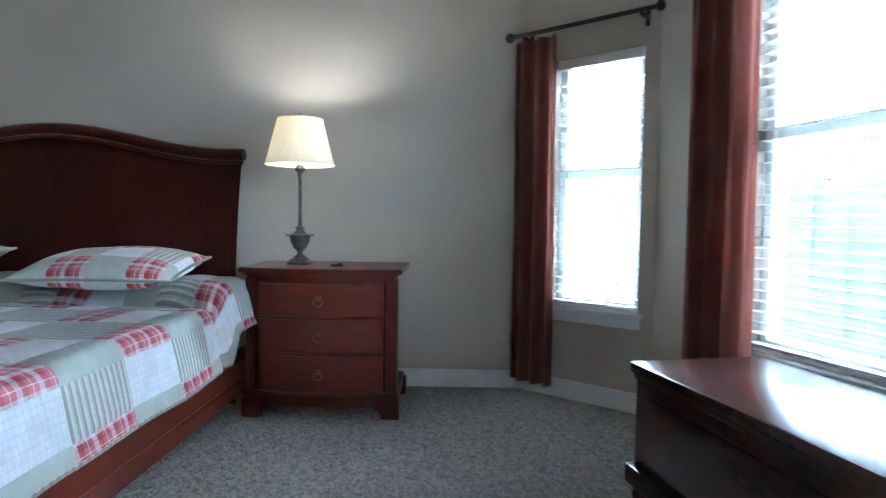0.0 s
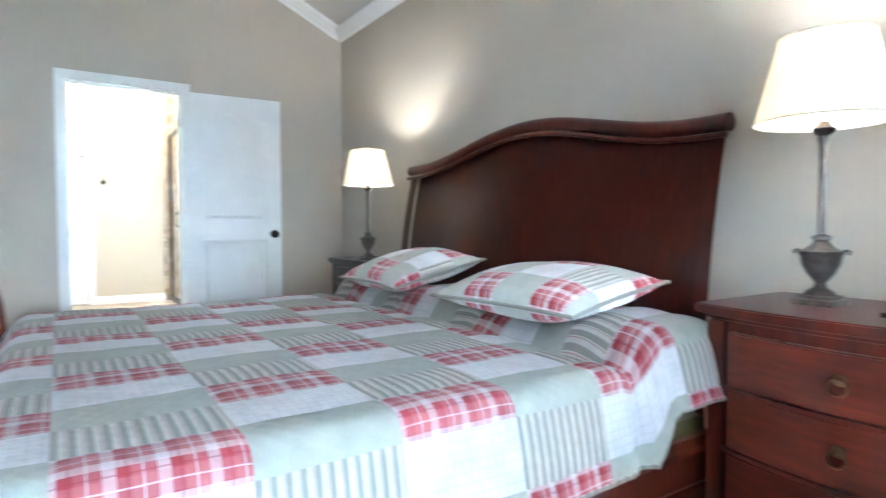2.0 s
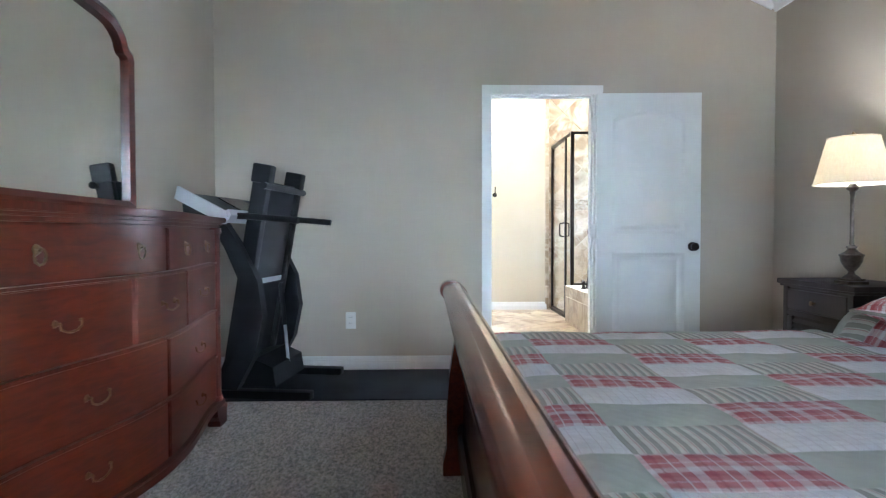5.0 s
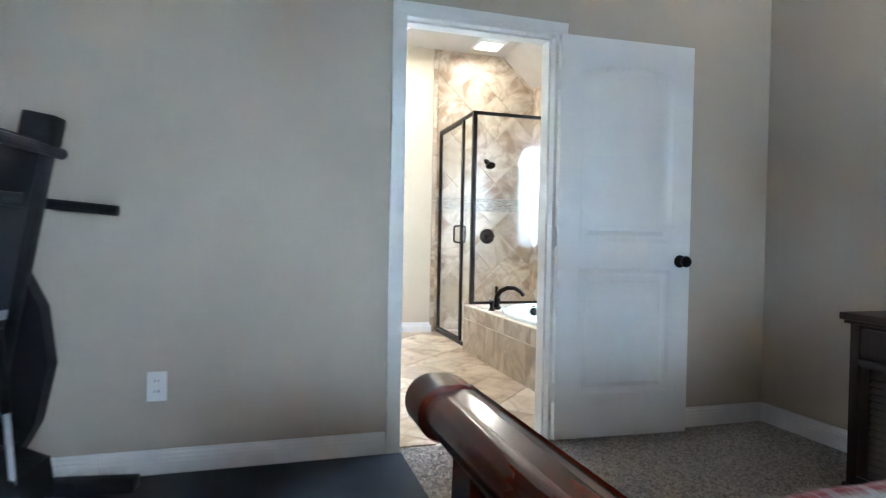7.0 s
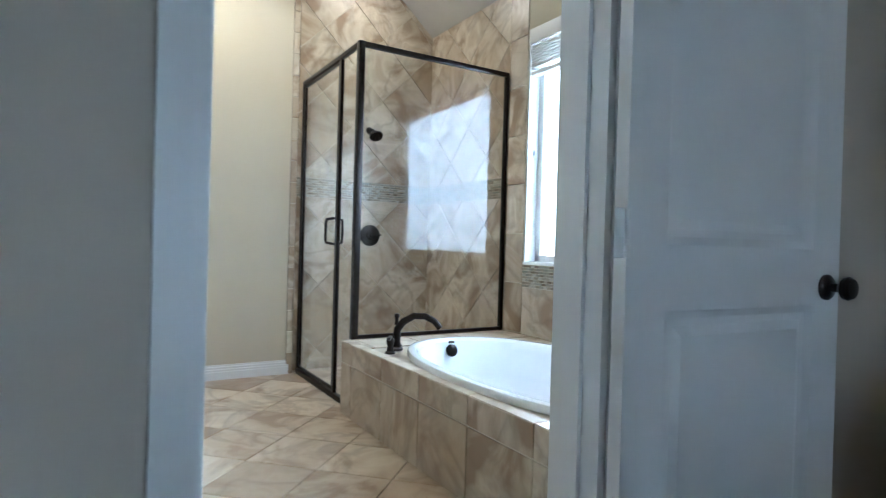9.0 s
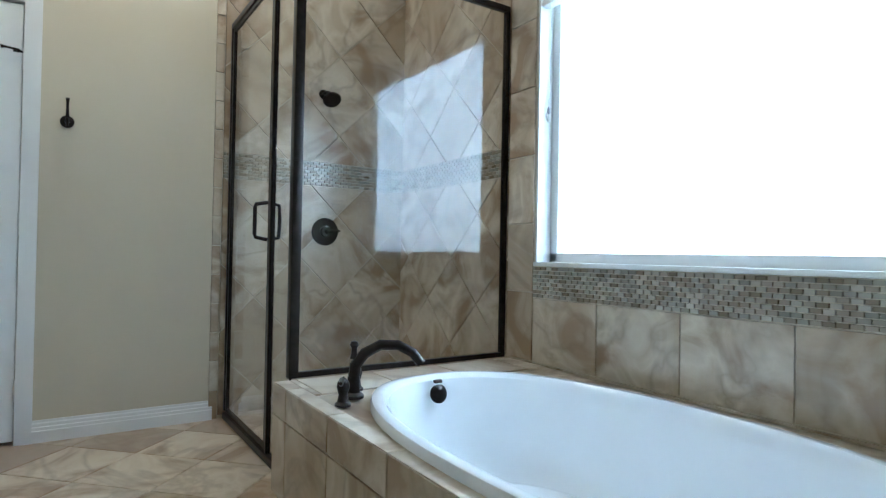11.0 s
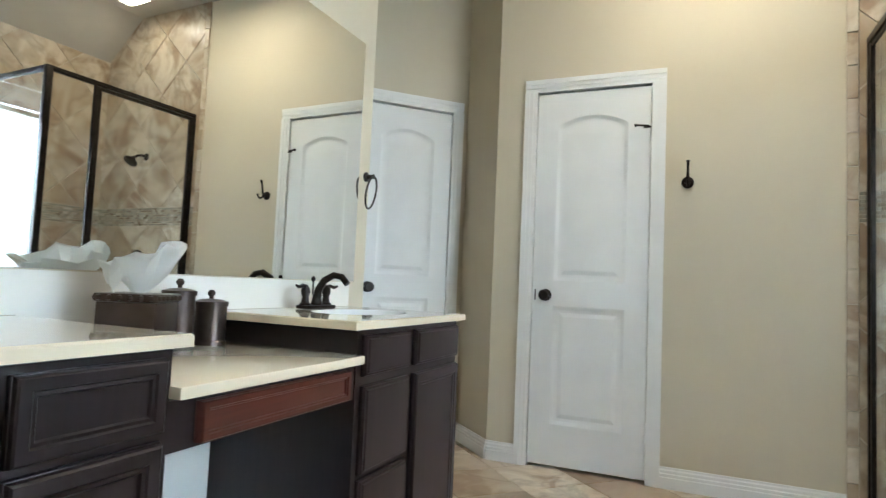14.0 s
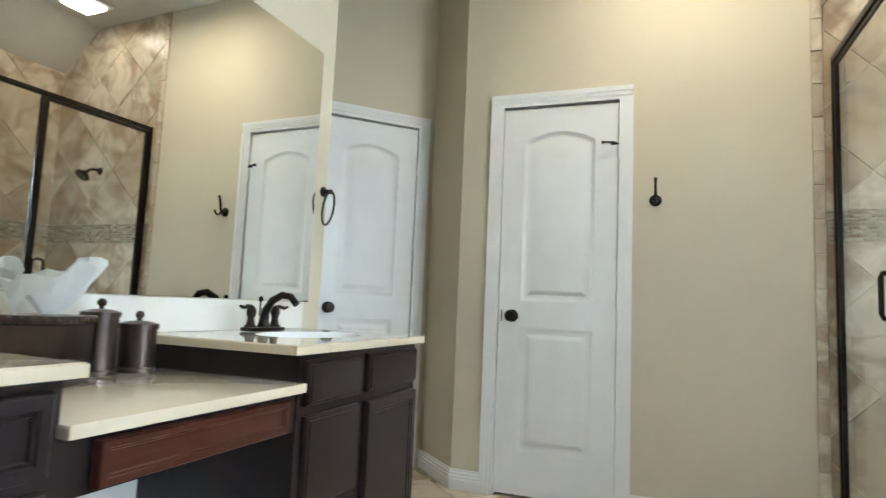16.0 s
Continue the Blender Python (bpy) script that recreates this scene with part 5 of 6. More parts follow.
part("fixed_pane", boxes((DX + .033, SH_X - .02, SH_Y - .004, SH_Y + .004, .035, SHT - .03)), THINGLASS, sh, "clear glass").visible_shadow = False
part("side_pane", boxes((SH_X - .004, SH_X + .004, SH_Y + .02, BN - .034, .446, SHT - .03)), THINGLASS, sh, "clear glass").visible_shadow = False
sd = part("shower_door", boxes((W2 + .04, W2 + .062, SH_Y - .012, SH_Y + .012, .045, SHT - .035), (DX - .012, DX + .010, SH_Y - .012, SH_Y + .012, .045, SHT - .035),
                               (W2 + .062, DX - .012, SH_Y - .008, SH_Y + .008, .045, .065), (W2 + .062, DX - .012, SH_Y - .008, SH_Y + .008, SHT - .055, SHT - .035)), BRONZE, sh)
part("door_pane", boxes((W2 + .062, DX - .012, SH_Y - .004, SH_Y + .004, .065, SHT - .055)), THINGLASS, sd, "clear glass").visible_shadow = False
part("handle", tubed([(DX - .05, SH_Y - .004, .985), (DX - .05, SH_Y - .055, .995), (DX - .05, SH_Y - .06, 1.01), (DX - .05, SH_Y - .06, 1.13), (DX - .05, SH_Y - .055, 1.145), (DX - .05, SH_Y - .004, 1.155)], .009, 10), BRONZE, sd, "dark bronze square pull handle")
part("handle", tubed([(DX - .05, SH_Y + .004, .985), (DX - .05, SH_Y + .055, .995), (DX - .05, SH_Y + .06, 1.07), (DX - .05, SH_Y + .055, 1.145), (DX - .05, SH_Y + .004, 1.155)], .009, 10), BRONZE, sd, "dark bronze inner pull handle")
structure("shower_pan", boxes((W2, SH_X, SH_Y + .02, BN, -.005, .02), bevel=.003), WTILE, "beige stone shower floor", "floor")

shd = thing("wall_shower", pose(W2 + .01, 4.19, 1.90), "dark bronze shower head on a curved arm", "shower head")
part("flange", lathed([(.03, 0), (.028, .006), (.012, .01)], (0, 0, .0), 20, Matrix.Rotation(radians(90), 4, "Y")), BRONZE, shd)
part("arm", tubed([(0, 0, 0), (.04, 0, .005), (.08, 0, -.005), (.11, 0, -.03)], .010, 10), BRONZE, shd)
part("head", lathed([(.013, .05), (.02, .035), (.03, .018), (.052, .008), (.055, 0), (.05, -.008), (0, -.01)], (.135, 0, -.062), 24, Matrix.Rotation(radians(-38), 4, "Y")), BRONZE, shd)
sv = thing("shower_valve", pose(W2 + .01, 4.215, 1.06), "round dark bronze shower valve with lever", "valve")
part("escutcheon", lathed([(.085, 0), (.085, .006), (.075, .012), (.035, .016), (.03, .03), (0, .032)], (0, 0, 0), 32, Matrix.Rotation(radians(90), 4, "Y")), BRONZE, sv)
part("lever", tubed([(.03, 0, 0), (.055, 0, 0), (.06, .03, .002), (.058, .075, .006)], [.014, .012, .009, .006], 10), BRONZE, sv)

# tub deck and bathtub
TC, TRX, TRY = (-4.97, 4.11), .90, .49


def oval(k, z, n=64, grow=0.0):
    out = []
    for i in range(n):
        a = 2 * math.pi * i / n
        c, s = math.cos(a), math.sin(a)
        e = 2 / 2.35
        out.append((TC[0] + (TRX * k + grow) * math.copysign(abs(c) ** e, c), TC[1] + (TRY * k + grow) * math.copysign(abs(s) ** e, s), z))
    return out


def loft(bm, rings, cap=False):
    vr = [[bm.verts.new(p) for p in r] for r in rings]
    for a, b in zip(vr, vr[1:]):
        n = len(a)
        for i in range(n):
            bm.faces.new((a[i], a[(i + 1) % n], b[(i + 1) % n], b[i]))
    if cap:
        bm.faces.new(vr[-1])
    return bm


def rect_ring(hole, cx, cy, x0, x1, y0, y1, z):
    """Projects a hole's ring outwards on to a rectangle, snapping to its corners."""
    ring = []
    for x, y, _ in hole:
        dx, dy = x - cx, y - cy
        k = min(((x1 - cx) if dx > 0 else (cx - x0)) / (abs(dx) + 1e-9), ((y1 - cy) if dy > 0 else (cy - y0)) / (abs(dy) + 1e-9))
        ring.append([cx + dx * k, cy + dy * k, z])
    for qx in (x0, x1):
        for qy in (y0, y1):
            best = min(ring, key=lambda p: (p[0] - qx) ** 2 + (p[1] - qy) ** 2)
            best[0], best[1] = qx, qy
    return [tuple(p) for p in ring]


deck = thing("tub_deck", Matrix(), "travertine tiled bathtub deck", "tub surround", kind="structure")
hole = oval(.93, DK_Z - .004)
rr = rect_ring(hole, *TC, DK_X + .008, BE - .001, DK_Y + .008, BN, DK_Z - .004)
bm = loft(bmesh.new(), [[(x, y, .33) for x, y, z in rr], rr, hole, [(x, y, .3) for x, y, z in hole]])
part("deck_top", bm, WTILE, deck, "travertine deck top")
part("deck_core", boxes((DK_X + .008, BE, DK_Y + .008, DK_Y + .05, 0, DK_Z - .005), (DK_X + .008, DK_X + .05, DK_Y + .05, BN, 0, DK_Z - .005)), GROUT, deck)
F = plane_pose((0, DK_Y + .008, 0), (1, 0, 0), (0, 0, 1))
tile_field(deck, F, DK_X, BE, 0, .298, .395, .30, 0, (-5.19, 0), WTILE)
tile_field(deck, F, DK_X, BE, .302, DK_Z - .002, .395, .30, 0, (-5.19, .302), WTILE)
FW = plane_pose((DK_X + .008, 0, 0), (0, -1, 0), (0, 0, 1))
tile_field(deck, FW, -BN, -DK_Y - .001, 0, DK_Z - .002, .33, .43, 0, (-DK_Y, 0), WTILE)
T = plane_pose((0, 0, DK_Z - .004), (1, 0, 0), (0, 1, 0))
tile_field(deck, T, DK_X + .001, BE, DK_Y + .001, TC[1] - TRY + .012, .395, .4, 0, (-5.19, DK_Y), WTILE, t=.006)
tile_field(deck, T, DK_X + .001, TC[0] - TRX + .012, TC[1] - TRY + .014, BN, .4, .33, 0, (DK_X, 3.66), WTILE, t=.006)

tub = thing("bathtub", Matrix(), "white oval drop-in bathtub set in the tiled deck", "bathtub")
prof = [(1.0, DK_Z + .001), (1.0, DK_Z + .018), (.99, DK_Z + .03), (.965, DK_Z + .036), (.93, DK_Z + .034), (.905, DK_Z + .02), (.89, DK_Z - .02), (.86, .25), (.81, .12), (.74, .07), (.5, .058), (.2, .055)]
part("basin", loft(bmesh.new(), [oval(k, z) for k, z in prof], True), PORCELAIN, tub)
ovx, ovy = TC[0] - TRX * .865, TC[1] - .02
part("overflow_cover", lathed([(.036, 0), (.036, .008), (.026, .016), (.01, .018), (0, .018)], (ovx, ovy, .395), 24, Matrix.Rotation(radians(78), 4, "Y")), BRONZE, tub, "round dark bronze overflow cover")
part("overflow_clip", boxes((ovx - .012, ovx + .006, ovy - .016, ovy + .016, .436, .45), bevel=.004), PEWTER, tub, "small metal clip above the overflow")
part("drain", lathed([(.03, 0), (.028, .006), (0, .007)], (TC[0] - .45, TC[1], .06), 20), BRONZE, tub, "dark bronze drain")


def lever_handle(parent, x, y, z, side, r=.024):
    part("handle_base", lathed([(r, 0), (r, .006), (r * .7, .012), (r * .55, .03), (r * .8, .05), (r * .72, .062), (r * .35, .072), (0, .078)], (x, y, z), 20), BRONZE, parent)
    part("lever", tubed([(x, y, z + .066), (x + side * .02, y, z + .072), (x + side * .045, y + .004, z + .066), (x + side * .062, y + .006, z + .072)], [.008, .0075, .006, .0045], 8), BRONZE, parent)


tf = thing("tub_faucet", pose(-5.75, 3.735, DK_Z + .003, 0, 0, -36) @ Matrix.Scale(1.25, 4), "dark bronze tub faucet with arched spout and levers", "faucet")
part("spout_base", lathed([(.03, 0), (.03, .008), (.02, .016), (.017, .06)], n=20), BRONZE, tf)
part("spout", tubed([(0, 0, .05), (0, .004, .09), (0, .03, .125), (0, .075, .15), (0, .125, .15), (0, .165, .13), (0, .19, .10)], [.017, .017, .016, .015, .0145, .014, .0135], 12), BRONZE, tf)
for s in (-1, 1):
    lever_handle(tf, s * .09, -.01, 0, s, .022)
part("diverter", lathed([(.012, .11), (.008, .125), (.008, .14), (.013, .147), (.009, .157), (0, .16)], (0, 0, 0), 14), BRONZE, tf)

# vanity: two cabinets with a lower dressing counter between
VF = 2.06
v1 = thing("vanity_cabinet", Matrix(), "espresso vanity cabinet with raised-panel drawers", "cabinet", "vanity cabinets")
part("body", boxes((-4.84, BE - .01, MW + .001, VF, .1, .83)), ESPRESSO, v1)
part("toe_kick", boxes((-4.83, BE - .01, MW + .001, VF - .06, .0465, .1)), ESPRESSO, v1)


def front(parent, name, x0, x1, z0, z1, mat=ESPRESSO, yf=VF):
    """A framed front standing proud of the cabinet face: a stepped bead runs round a flat sunk field."""
    o = part(name, boxes((x0, x1, yf, yf + .012, z0, z1), bevel=.003), mat, parent)
    m = min(1, (z1 - z0) * 6)
    bm = bmesh.new()
    rings = []
    for d, y in ((.002, .0118), (.004, .020), (.008, .023), (.030, .023), (.034, .019), (.041, .019), (.045, .0145), (.060, .0145)):
        d = d * m
        rings.append([(x0 + d, yf + y, z0 + d), (x1 - d, yf + y, z0 + d), (x1 - d, yf + y, z1 - d), (x0 + d, yf + y, z1 - d)])
    loft(bm, rings, True)
    part("framed_panel", bm, mat, o)
    return o


def slab_front(parent, name, x0, x1, z0, z1, mat=ESPRESSO, yf=VF):
    """A plain drawer front with a stepped edge."""
    o = part(name, boxes((x0, x1, yf, yf + .012, z0, z1), bevel=.003), mat, parent)
    bm = bmesh.new()
    rings = []
    for d, y in ((.002, .0118), (.005, .017), (.010, .018), (.013, .022), (.02, .023)):
        rings.append([(x0 + d, yf + y, z0 + d), (x1 - d, yf + y, z0 + d), (x1 - d, yf + y, z1 - d), (x0 + d, yf + y, z1 - d)])
    loft(bm, rings, True)
    part("slab_face", bm, mat, o)
    return o


front(v1, "drawer", -4.82, -4.567, .687, .818)
front(v1, "drawer", -4.82, -4.567, .46, .672)
front(v1, "drawer", -4.82, -4.567, .13, .445)
front(v1, "false_drawer", -4.545, -3.99, .687, .818)
front(v1, "door", -4.545, -4.275, .13, .672)
front(v1, "door", -4.262, -3.99, .13, .672)

v2 = thing("vanity_cabinet", Matrix(), "espresso vanity cabinet with drawers and a door", "cabinet", "vanity cabinets")
part("body", boxes((-6.155, -5.455, MW + .001, VF, .1, .83)), ESPRESSO, v2)
part("toe_kick", boxes((-6.15, -5.46, MW + .001, VF - .06, .0465, .1)), ESPRESSO, v2)
slab_front(v2, "drawer", -5.75, -5.478, .70, .818)
slab_front(v2, "drawer", -6.14, -5.79, .70, .818)
slab_front(v2, "drawer", -5.75, -5.478, .43, .675)
slab_front(v2, "drawer", -5.75, -5.478, .13, .415)
front(v2, "door", -6.14, -5.79, .13, .675)

vm = thing("vanity_knee_drawer", Matrix(), "espresso apron with reddish drawer across the knee space", "cabinet", "vanity cabinets")
part("apron", boxes((-5.454, -4.841, VF - .03, VF - .005, .64, .735)), ESPRESSO, vm)
front(vm, "drawer", -5.41, -4.905, .648, .728, RAILW, VF - .005)
# added panel: its white stands for daylight on the beige wall behind
part("back_panel", boxes((-5.454, -4.841, MW + .001, MW + .012, .0465, .72)), WHITE, vm, "added white panel for the brightly lit wall in the knee space")


def countertop(name, x0, x1, y1, z, label, bowl=None):
    """A slab with an eased front edge, and an oval integral basin when bowl (x, y, rx, ry) is given."""
    t = thing(name, Matrix(), label, "countertop")
    y0 = MW + .001
    if bowl:
        cx, cy, rx, ry = bowl
        ring = [(cx + rx * math.cos(2 * math.pi * i / 48), cy + ry * math.sin(2 * math.pi * i / 48), z) for i in range(48)]
        rr = rect_ring(ring, cx, cy, x0, x1, y0, y1, z)
        rb = rect_ring(ring, cx, cy, x0 + .005, x1 - .005, y0, y1 - .005, z)
        rings = [[(x, y, z - .024) for x, y, _ in rr], [(x, y, z - .004) for x, y, _ in rr], rb, ring]
        part("slab", loft(bmesh.new(), rings), CREAM, t)
        bw = [[(cx + (x - cx) * k, cy + (y - cy) * k, z + dz) for x, y, _ in ring] for k, dz in ((1, 0), (.985, -.004), (.94, -.03), (.85, -.075), (.65, -.115), (.35, -.13), (.12, -.132))]
        part("basin", loft(bmesh.new(), bw, True), PORCELAIN, t, "white oval basin")
        part("drain", lathed([(.022, 0), (.02, .004), (0, .005)], (cx, cy, z - .131), 16), BRONZE, t)
    else:
        part("slab", boxes((x0, x1, y0, y1, z - .024, z), bevel=.004), CREAM, t)
    return t


countertop("vanity_counter", -4.86, BE - .006, 2.09, .86, "cream cultured-marble countertop with oval basin", (-4.40, 1.82, .225, .165))
countertop("vanity_counter", -6.172, -5.40, 2.09, .86, "cream cultured-marble countertop with oval basin", (-5.83, 1.825, .205, .15))
countertop("dressing_counter", -5.452, -4.838, 2.09, .765, "lower cream dressing countertop")
structure("backsplash", boxes((-6.172, BE - .006, MW, MW + .016, .861, .962), (-5.455, -4.86, MW, MW + .016, .766, .861)), SPLASH, "cream backsplash along the vanity wall", "backsplash")
single("vanity_mirror", boxes((-6.215, BE - .02, MW + .002, MW + .008, .966, 2.03)), MIRROR, Matrix(), "large frameless wall mirror above the vanity", "mirror")


def basin_faucet(x, y, z):
    f = thing("basin_faucet", pose(x, y, z), "dark bronze centerset faucet with lever handles", "faucet", "basin faucets")
    part("base_plate", boxes((-.085, .085, -.028, .028, 0, .014), bevel=.006), BRONZE, f)
    part("spout_base", lathed([(.024, .012), (.018, .03), (.015, .05)], n=18), BRONZE, f)
    part("spout", tubed([(0, 0, .03), (0, .006, .07), (0, .03, .105), (0, .07, .125), (0, .105, .12), (0, .13, .095)], [.016, .015, .0135, .0125, .012, .0115], 12), BRONZE, f)
    for s in (-1, 1):
        lever_handle(f, s * .062, -.004, .012, s, .021)
    part("lift_rod", lathed([(.003, .05), (.003, .098), (.008, .103), (.008, .113), (.003, .118), (0, .119)], (0, -.02, 0), 12), BRONZE, f)
    return f


basin_faucet(-5.83, 1.635, .861)
basin_faucet(-4.40, 1.62, .861)


def canister(x, y, z, r, h):
    c = thing("canister", pose(x, y, z), "brown bronze lidded canister with ball knob", "canister", "vanity canisters")
    part("body", lathed([(r + .003, 0), (r + .003, .01), (r, .014), (r, h - .012)], n=32), CANBRONZE, c)
    part("lid", lathed([(r + .004, h - .012), (r + .004, h), (r * .6, h + .006), (.006, h + .008), (.006, h + .014), (.010, h + .018), (.011, h + .026), (.006, h + .033), (0, h + .034)], n=32), CANBRONZE, c)


canister(-5.345, 1.62, .766, .045, .125)
canister(-5.235, 1.615, .766, .042, .155)
tb = thing("tissue_box_cover", pose(-5.06, 1.68, .766, 0, 0, 28), "brown bronze tissue box cover", "tissue box")
part("body", boxes((-.068, .068, -.068, .068, 0, .13), bevel=.004), CANBRONZE, tb)
part("lid", boxes((-.073, .073, -.073, .073, .13, .15), bevel=.005), CANBRONZE, tb)
for k in range(24):
    s, q2 = divmod(k, 6)
    part("bead", lathed([(0, -.008), (.006, -.005), (.008, 0), (.006, .005), (0, .008)], Matrix.Rotation(radians(90 * s), 4, "Z") @ Vector((-.06 + q2 * .024, -.072, .14)), 8), CANBRONZE, tb)
bm = bmesh.new()
pts = []
rng = random.Random(5)
NT = 18
for j in range(9):
    v = j / 8
    row = []
    for i in range(NT):
        a = 2 * math.pi * i / NT
        flare = .016 + .05 * math.sin(v * 2.7) * (1 + .35 * math.sin(3 * a + .6) + .25 * math.sin(7 * a + v * 4)) + .02 * v
        z = .15 + .095 * math.sin(v * 1.75) - (.045 * v * v * (1 + math.sin(a + 2.4))) + .012 * math.sin(5 * a + 1) * v
        row.append(bm.verts.new((flare * math.cos(a) + .01 * v, flare * math.sin(a) * .8, z)))
    pts.append(row)
for a, b in zip(pts, pts[1:]):
    for i in range(NT):
        bm.faces.new((a[i], a[(i + 1) % NT], b[(i + 1) % NT], b[i]))
bmesh.ops.solidify(bm, geom=bm.faces[:], thickness=.0008)
single("tissue", bm, TISSUE, pose(-5.06, 1.68, .72, 0, 0, 28) @ Matrix.Scale(1.32, 4), "white tissue pulled up from the box", "tissue")

tr_ = thing("towel_ring", pose(-6.283, MW, 1.44), "dark bronze oval towel ring on the wall", "towel ring")
part("mount", lathed([(.022, 0), (.022, .006), (.012, .012), (.009, .034), (.012, .042), (0, .046)], (0, 0, 0), 20, Matrix.Rotation(radians(-90), 4, "X")), BRONZE, tr_)
ring = [(.040 * math.cos(2 * math.pi * i / 28), .032 + .012 * math.sin(2 * math.pi * i / 28), -.072 + .072 * math.sin(2 * math.pi * i / 28)) for i in range(28)]
part("ring", tubed(ring, .0045, 8, True), BRONZE, tr_)

hk = thing("robe_hook", pose(W2, 2.88, 1.545, 0, 0, 90), "dark bronze double robe hook on the wall", "hook")
part("mount", lathed([(.03, 0), (.03, .006), (.022, .014), (.012, .02), (.012, .035)], (0, 0, 0), 24, Matrix.Rotation(radians(90), 4, "X")), BRONZE, hk)
part("upper_hook", tubed([(0, -.03, 0), (0, -.045, .015), (0, -.05, .05), (0, -.058, .085), (0, -.07, .1)], [.008, .008, .0065, .006, .009], 10), BRONZE, hk)
part("lower_hook", tubed([(0, -.03, 0), (0, -.05, -.02), (0, -.07, -.028), (0, -.09, -.015), (0, -.094, .002)], [.008, .007, .0065, .006, .008], 10), BRONZE, hk)

# ceiling fan-light over the shower and a round ceiling light
fl = thing("ceiling_fan_light", pose(-6.86, 4.06, 3.09), "square white exhaust fan with a lit lens", "ceiling light")
part("grille", boxes((-.17, .17, -.15, .15, -.022, 0), bevel=.006), PLATE, fl)
for k in range(6):
    part("louver", boxes((.085 + k * .013, .092 + k * .013, -.13, .13, -.028, -.021)), PLATE, fl)
part("lens", boxes((-.14, .06, -.115, .115, -.034, -.02), bevel=.006), LAMPGLOW, fl, "glowing white lens")
lamp_area("fan_light", (-6.9, 4.06, 3.05), (-6.9, 4.06, 0), .2, .22, 2, (1, .86, .66))
rl = thing("round_ceiling_light", pose(-6.6, 3.0, 3.09), "round white ceiling light with a lit dome", "ceiling light")
part("trim", lathed([(.15, 0), (.15, -.02), (.13, -.025)], n=32), PLATE, rl)
part("dome", lathed([(.13, -.02), (.12, -.05), (.08, -.075), (0, -.085)], n=32), LAMPGLOW, rl, "glowing white dome")
lamp_area("dome_light", (-6.6, 3.0, 2.995), (-6.6, 3.0, 0), .24, .24, 10, (1, .86, .65))
# three-lamp bar above the mirror
vb = thing("vanity_light", pose(-5.0, MW, 2.42), "bronze vanity light bar with three lit glass shades", "wall lamp")
part("back_plate", boxes((-.38, .38, 0, .025, -.05, .05), bevel=.006), BRONZE, vb)
for x in (-.27, 0, .27):
    part("arm", tubed([(x, .02, 0), (x, .09, .01), (x, .12, -.02)], .009, 8), BRONZE, vb)
    part("glass_shade", lathed([(.03, .0), (.045, -.05), (.06, -.11), (.065, -.13), (.06, -.13), (.04, -.05), (.026, -.004)], (x, .12, -.02), 24), LAMPGLOW, vb, "glowing frosted glass shade")
lamp_point("vanity_bar_light", (-5.0, MW + .2, 2.22), 15, (1, .85, .65), .06)

# rooms behind the closed doors stay shut
structure("closet_wall", boxes((W2 - .5, W2 - .42, 1.95, 2.9, -.1, 2.3), (W2 - .42, W2 - .13, 1.95, 2.0, -.1, 2.3), (W2 - .42, W2 - .13, 2.85, 2.9, -.1, 2.3), (W2 - .5, W2 - .13, 1.95, 2.9, 2.3, 2.35)), BWALL, "plain beige wall of the room behind", "wall")
bm = boxes((.85, 1.85, .45, .5, -.1, 2.3), (.85, .9, .12, .45, -.1, 2.3), (1.8, 1.85, .1, .45, -.1, 2.3), (.85, 1.85, .1, .5, 2.3, 2.35))
structure("closet_wall", bm, BWALL, "plain beige wall of the room behind", "wall", FD)

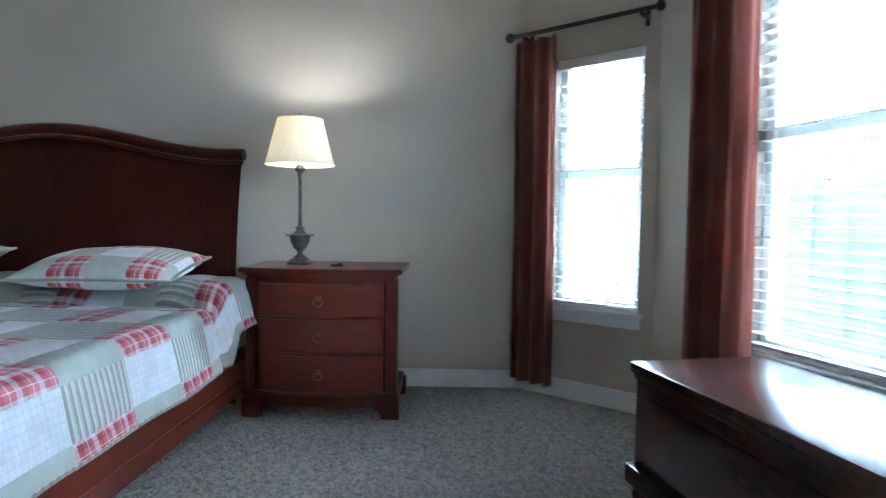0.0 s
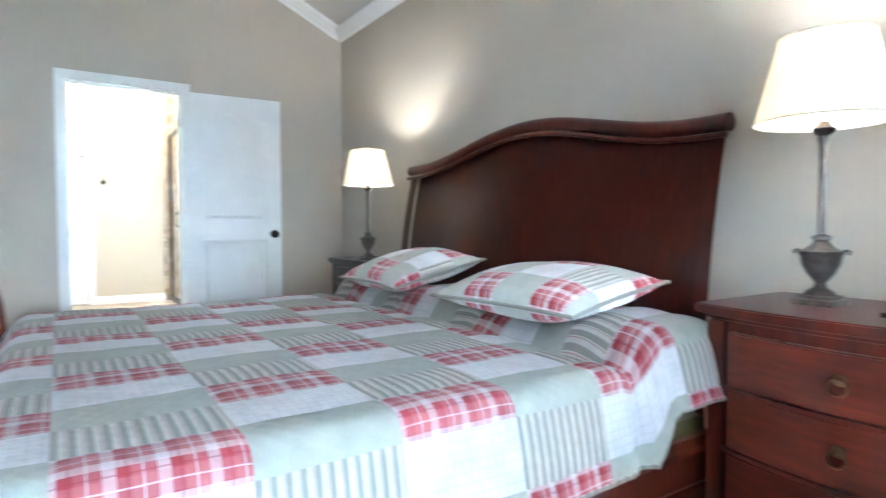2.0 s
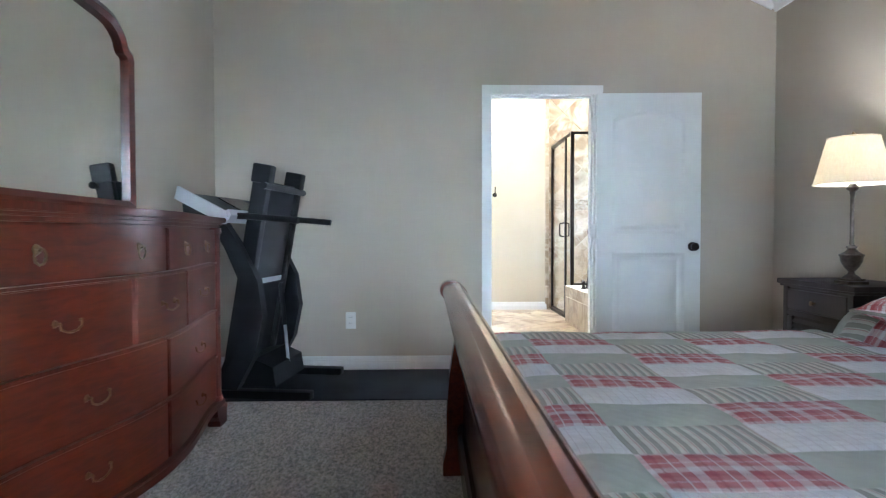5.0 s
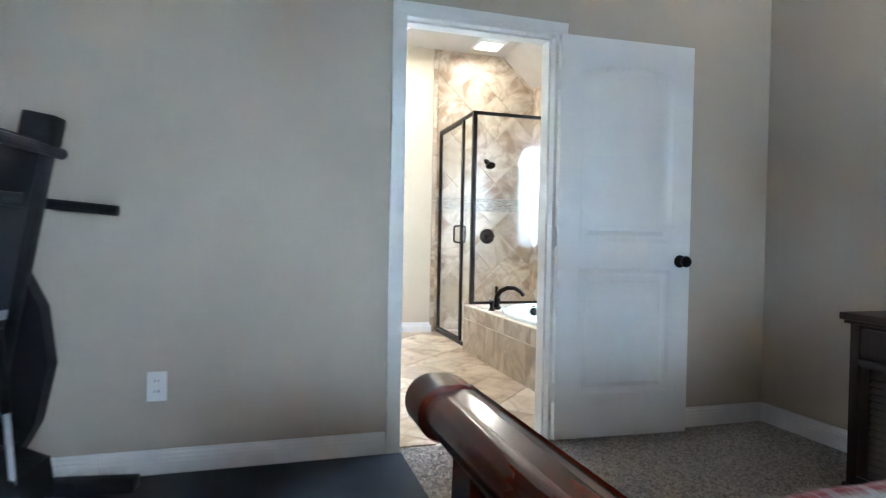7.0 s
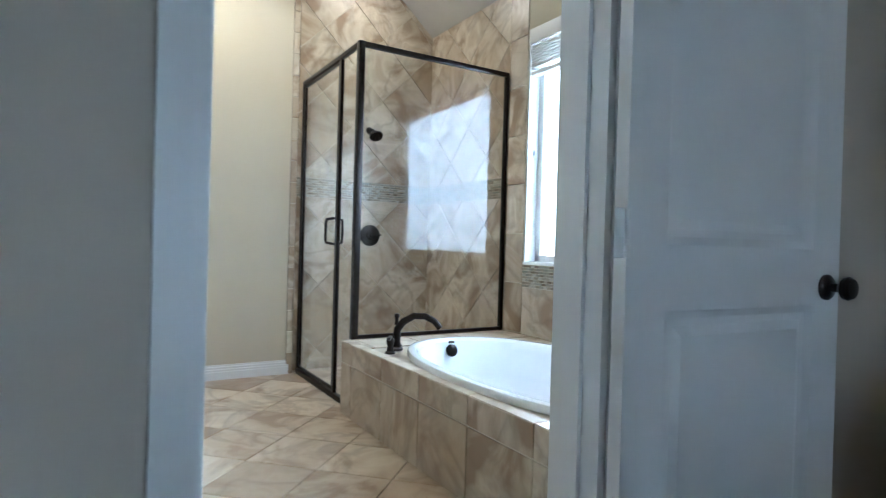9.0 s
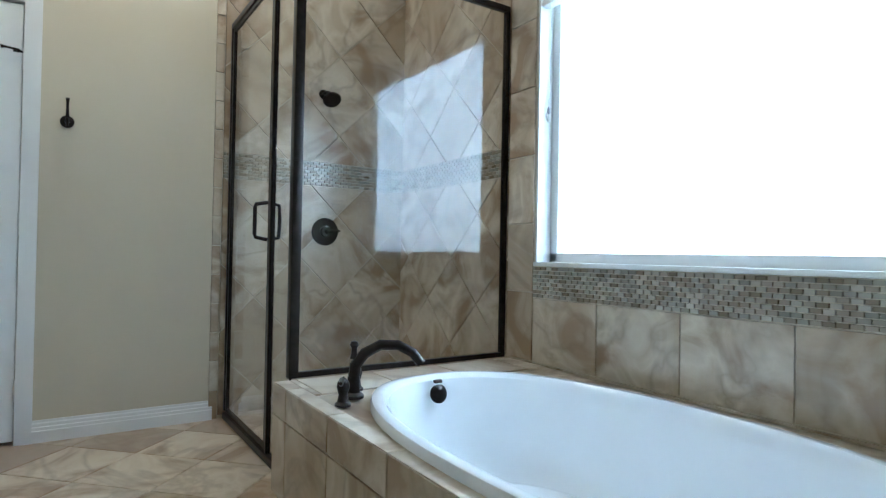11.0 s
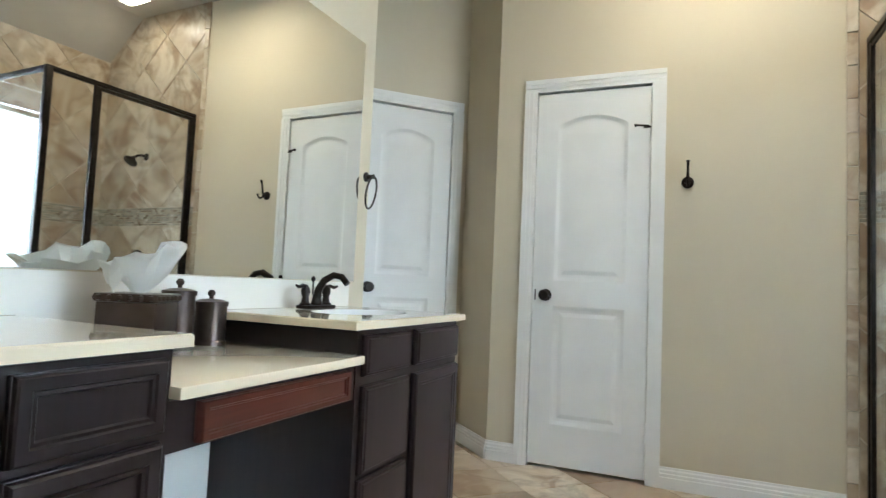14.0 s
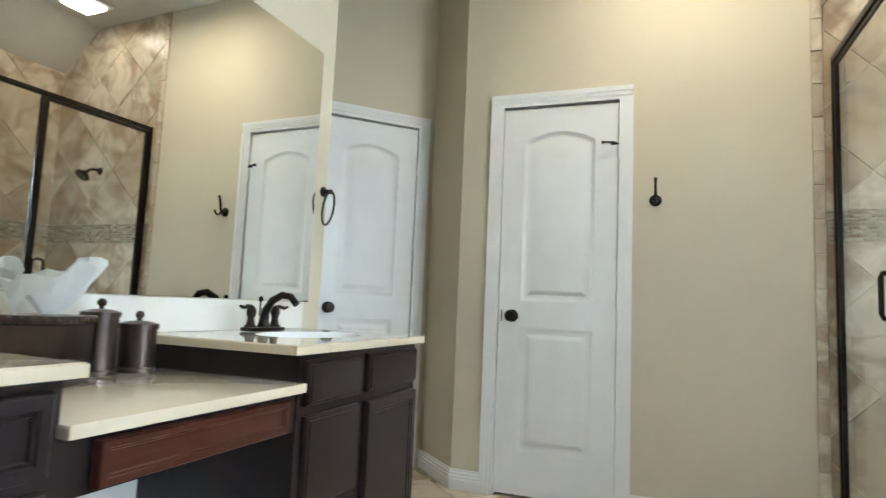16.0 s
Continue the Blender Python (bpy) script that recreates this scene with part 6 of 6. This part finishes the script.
# the vanity and its wall stand slightly askew to the bedroom's lines
VAN = Matrix.Translation((-4.062, 2.805, .973)) @ Matrix.Rotation(-.03, 4, "Z") @ Matrix.Scale(1.05, 4) @ Matrix.Translation((4.07, -2.87, -.973))
for ob in [o for o in scene.collection.all_objects if o.parent is None and o.name.split(".")[0] in
           ("wall_vanity", "wall_return", "vanity_cabinet", "vanity_knee_drawer", "vanity_counter", "dressing_counter", "backsplash", "vanity_mirror",
            "basin_faucet", "canister", "tissue_box_cover", "tissue", "towel_ring", "vanity_light", "vanity_bar_light")]:
    ob.matrix_world = VAN @ ob.matrix_world

# ---- tiles of floor and walls ----
bf = bpy.data.objects["bath_floor"]
tile_field(bf, plane_pose((0, 0, -.008), (1, 0, 0), (0, 1, 0)), -7.6, -3.87, 1.0, SH_Y - .02, .35, .35, 45, (-5.62, 3.42), TILE)
bw = bpy.data.objects["wall_bath_west"]
inv = bw.matrix_world.inverted()
PW = inv @ plane_pose((W2, 0, 0), (0, 1, 0), (0, 0, 1))
for v0, v1 in ((.02, 1.336), (1.484, 3.12)):
    tile_field(bw, PW, 3.612, BN - .002, v0, v1, .35, .35, 45, (4.05, 1.41), WTILE)
mosaic_band(bw, PW, 3.612, BN - .002, 1.338, 1.482)
tile_field(bw, PW, 3.562, 3.608, 0, 3.12, .05, .16, 0, (3.56, 0), WTILE, t=.011)
bn = bpy.data.objects["wall_bath_north"]
PN = bn.matrix_world.inverted() @ plane_pose((0, BN, 0), (1, 0, 0), (0, 0, 1))
for v0, v1 in ((.02, 1.336), (1.484, 3.0)):
    tile_field(bn, PN, W2 + .002, SH_X + .015, v0, v1, .35, .35, 45, (-6.65, 1.41), WTILE)
mosaic_band(bn, PN, W2 + .01, SH_X + .015, 1.338, 1.482)
tile_field(bn, PN, SH_X + .018, -5.955, DK_Z, 2.8, .19, .33, 0, (SH_X + .018, .43), WTILE)
tile_field(bn, PN, -5.95, BE - .01, DK_Z, .733, .395, .31, 0, (-5.95, .43), WTILE)
mosaic_band(bn, PN, -5.95, BE - .01, .737, .884)
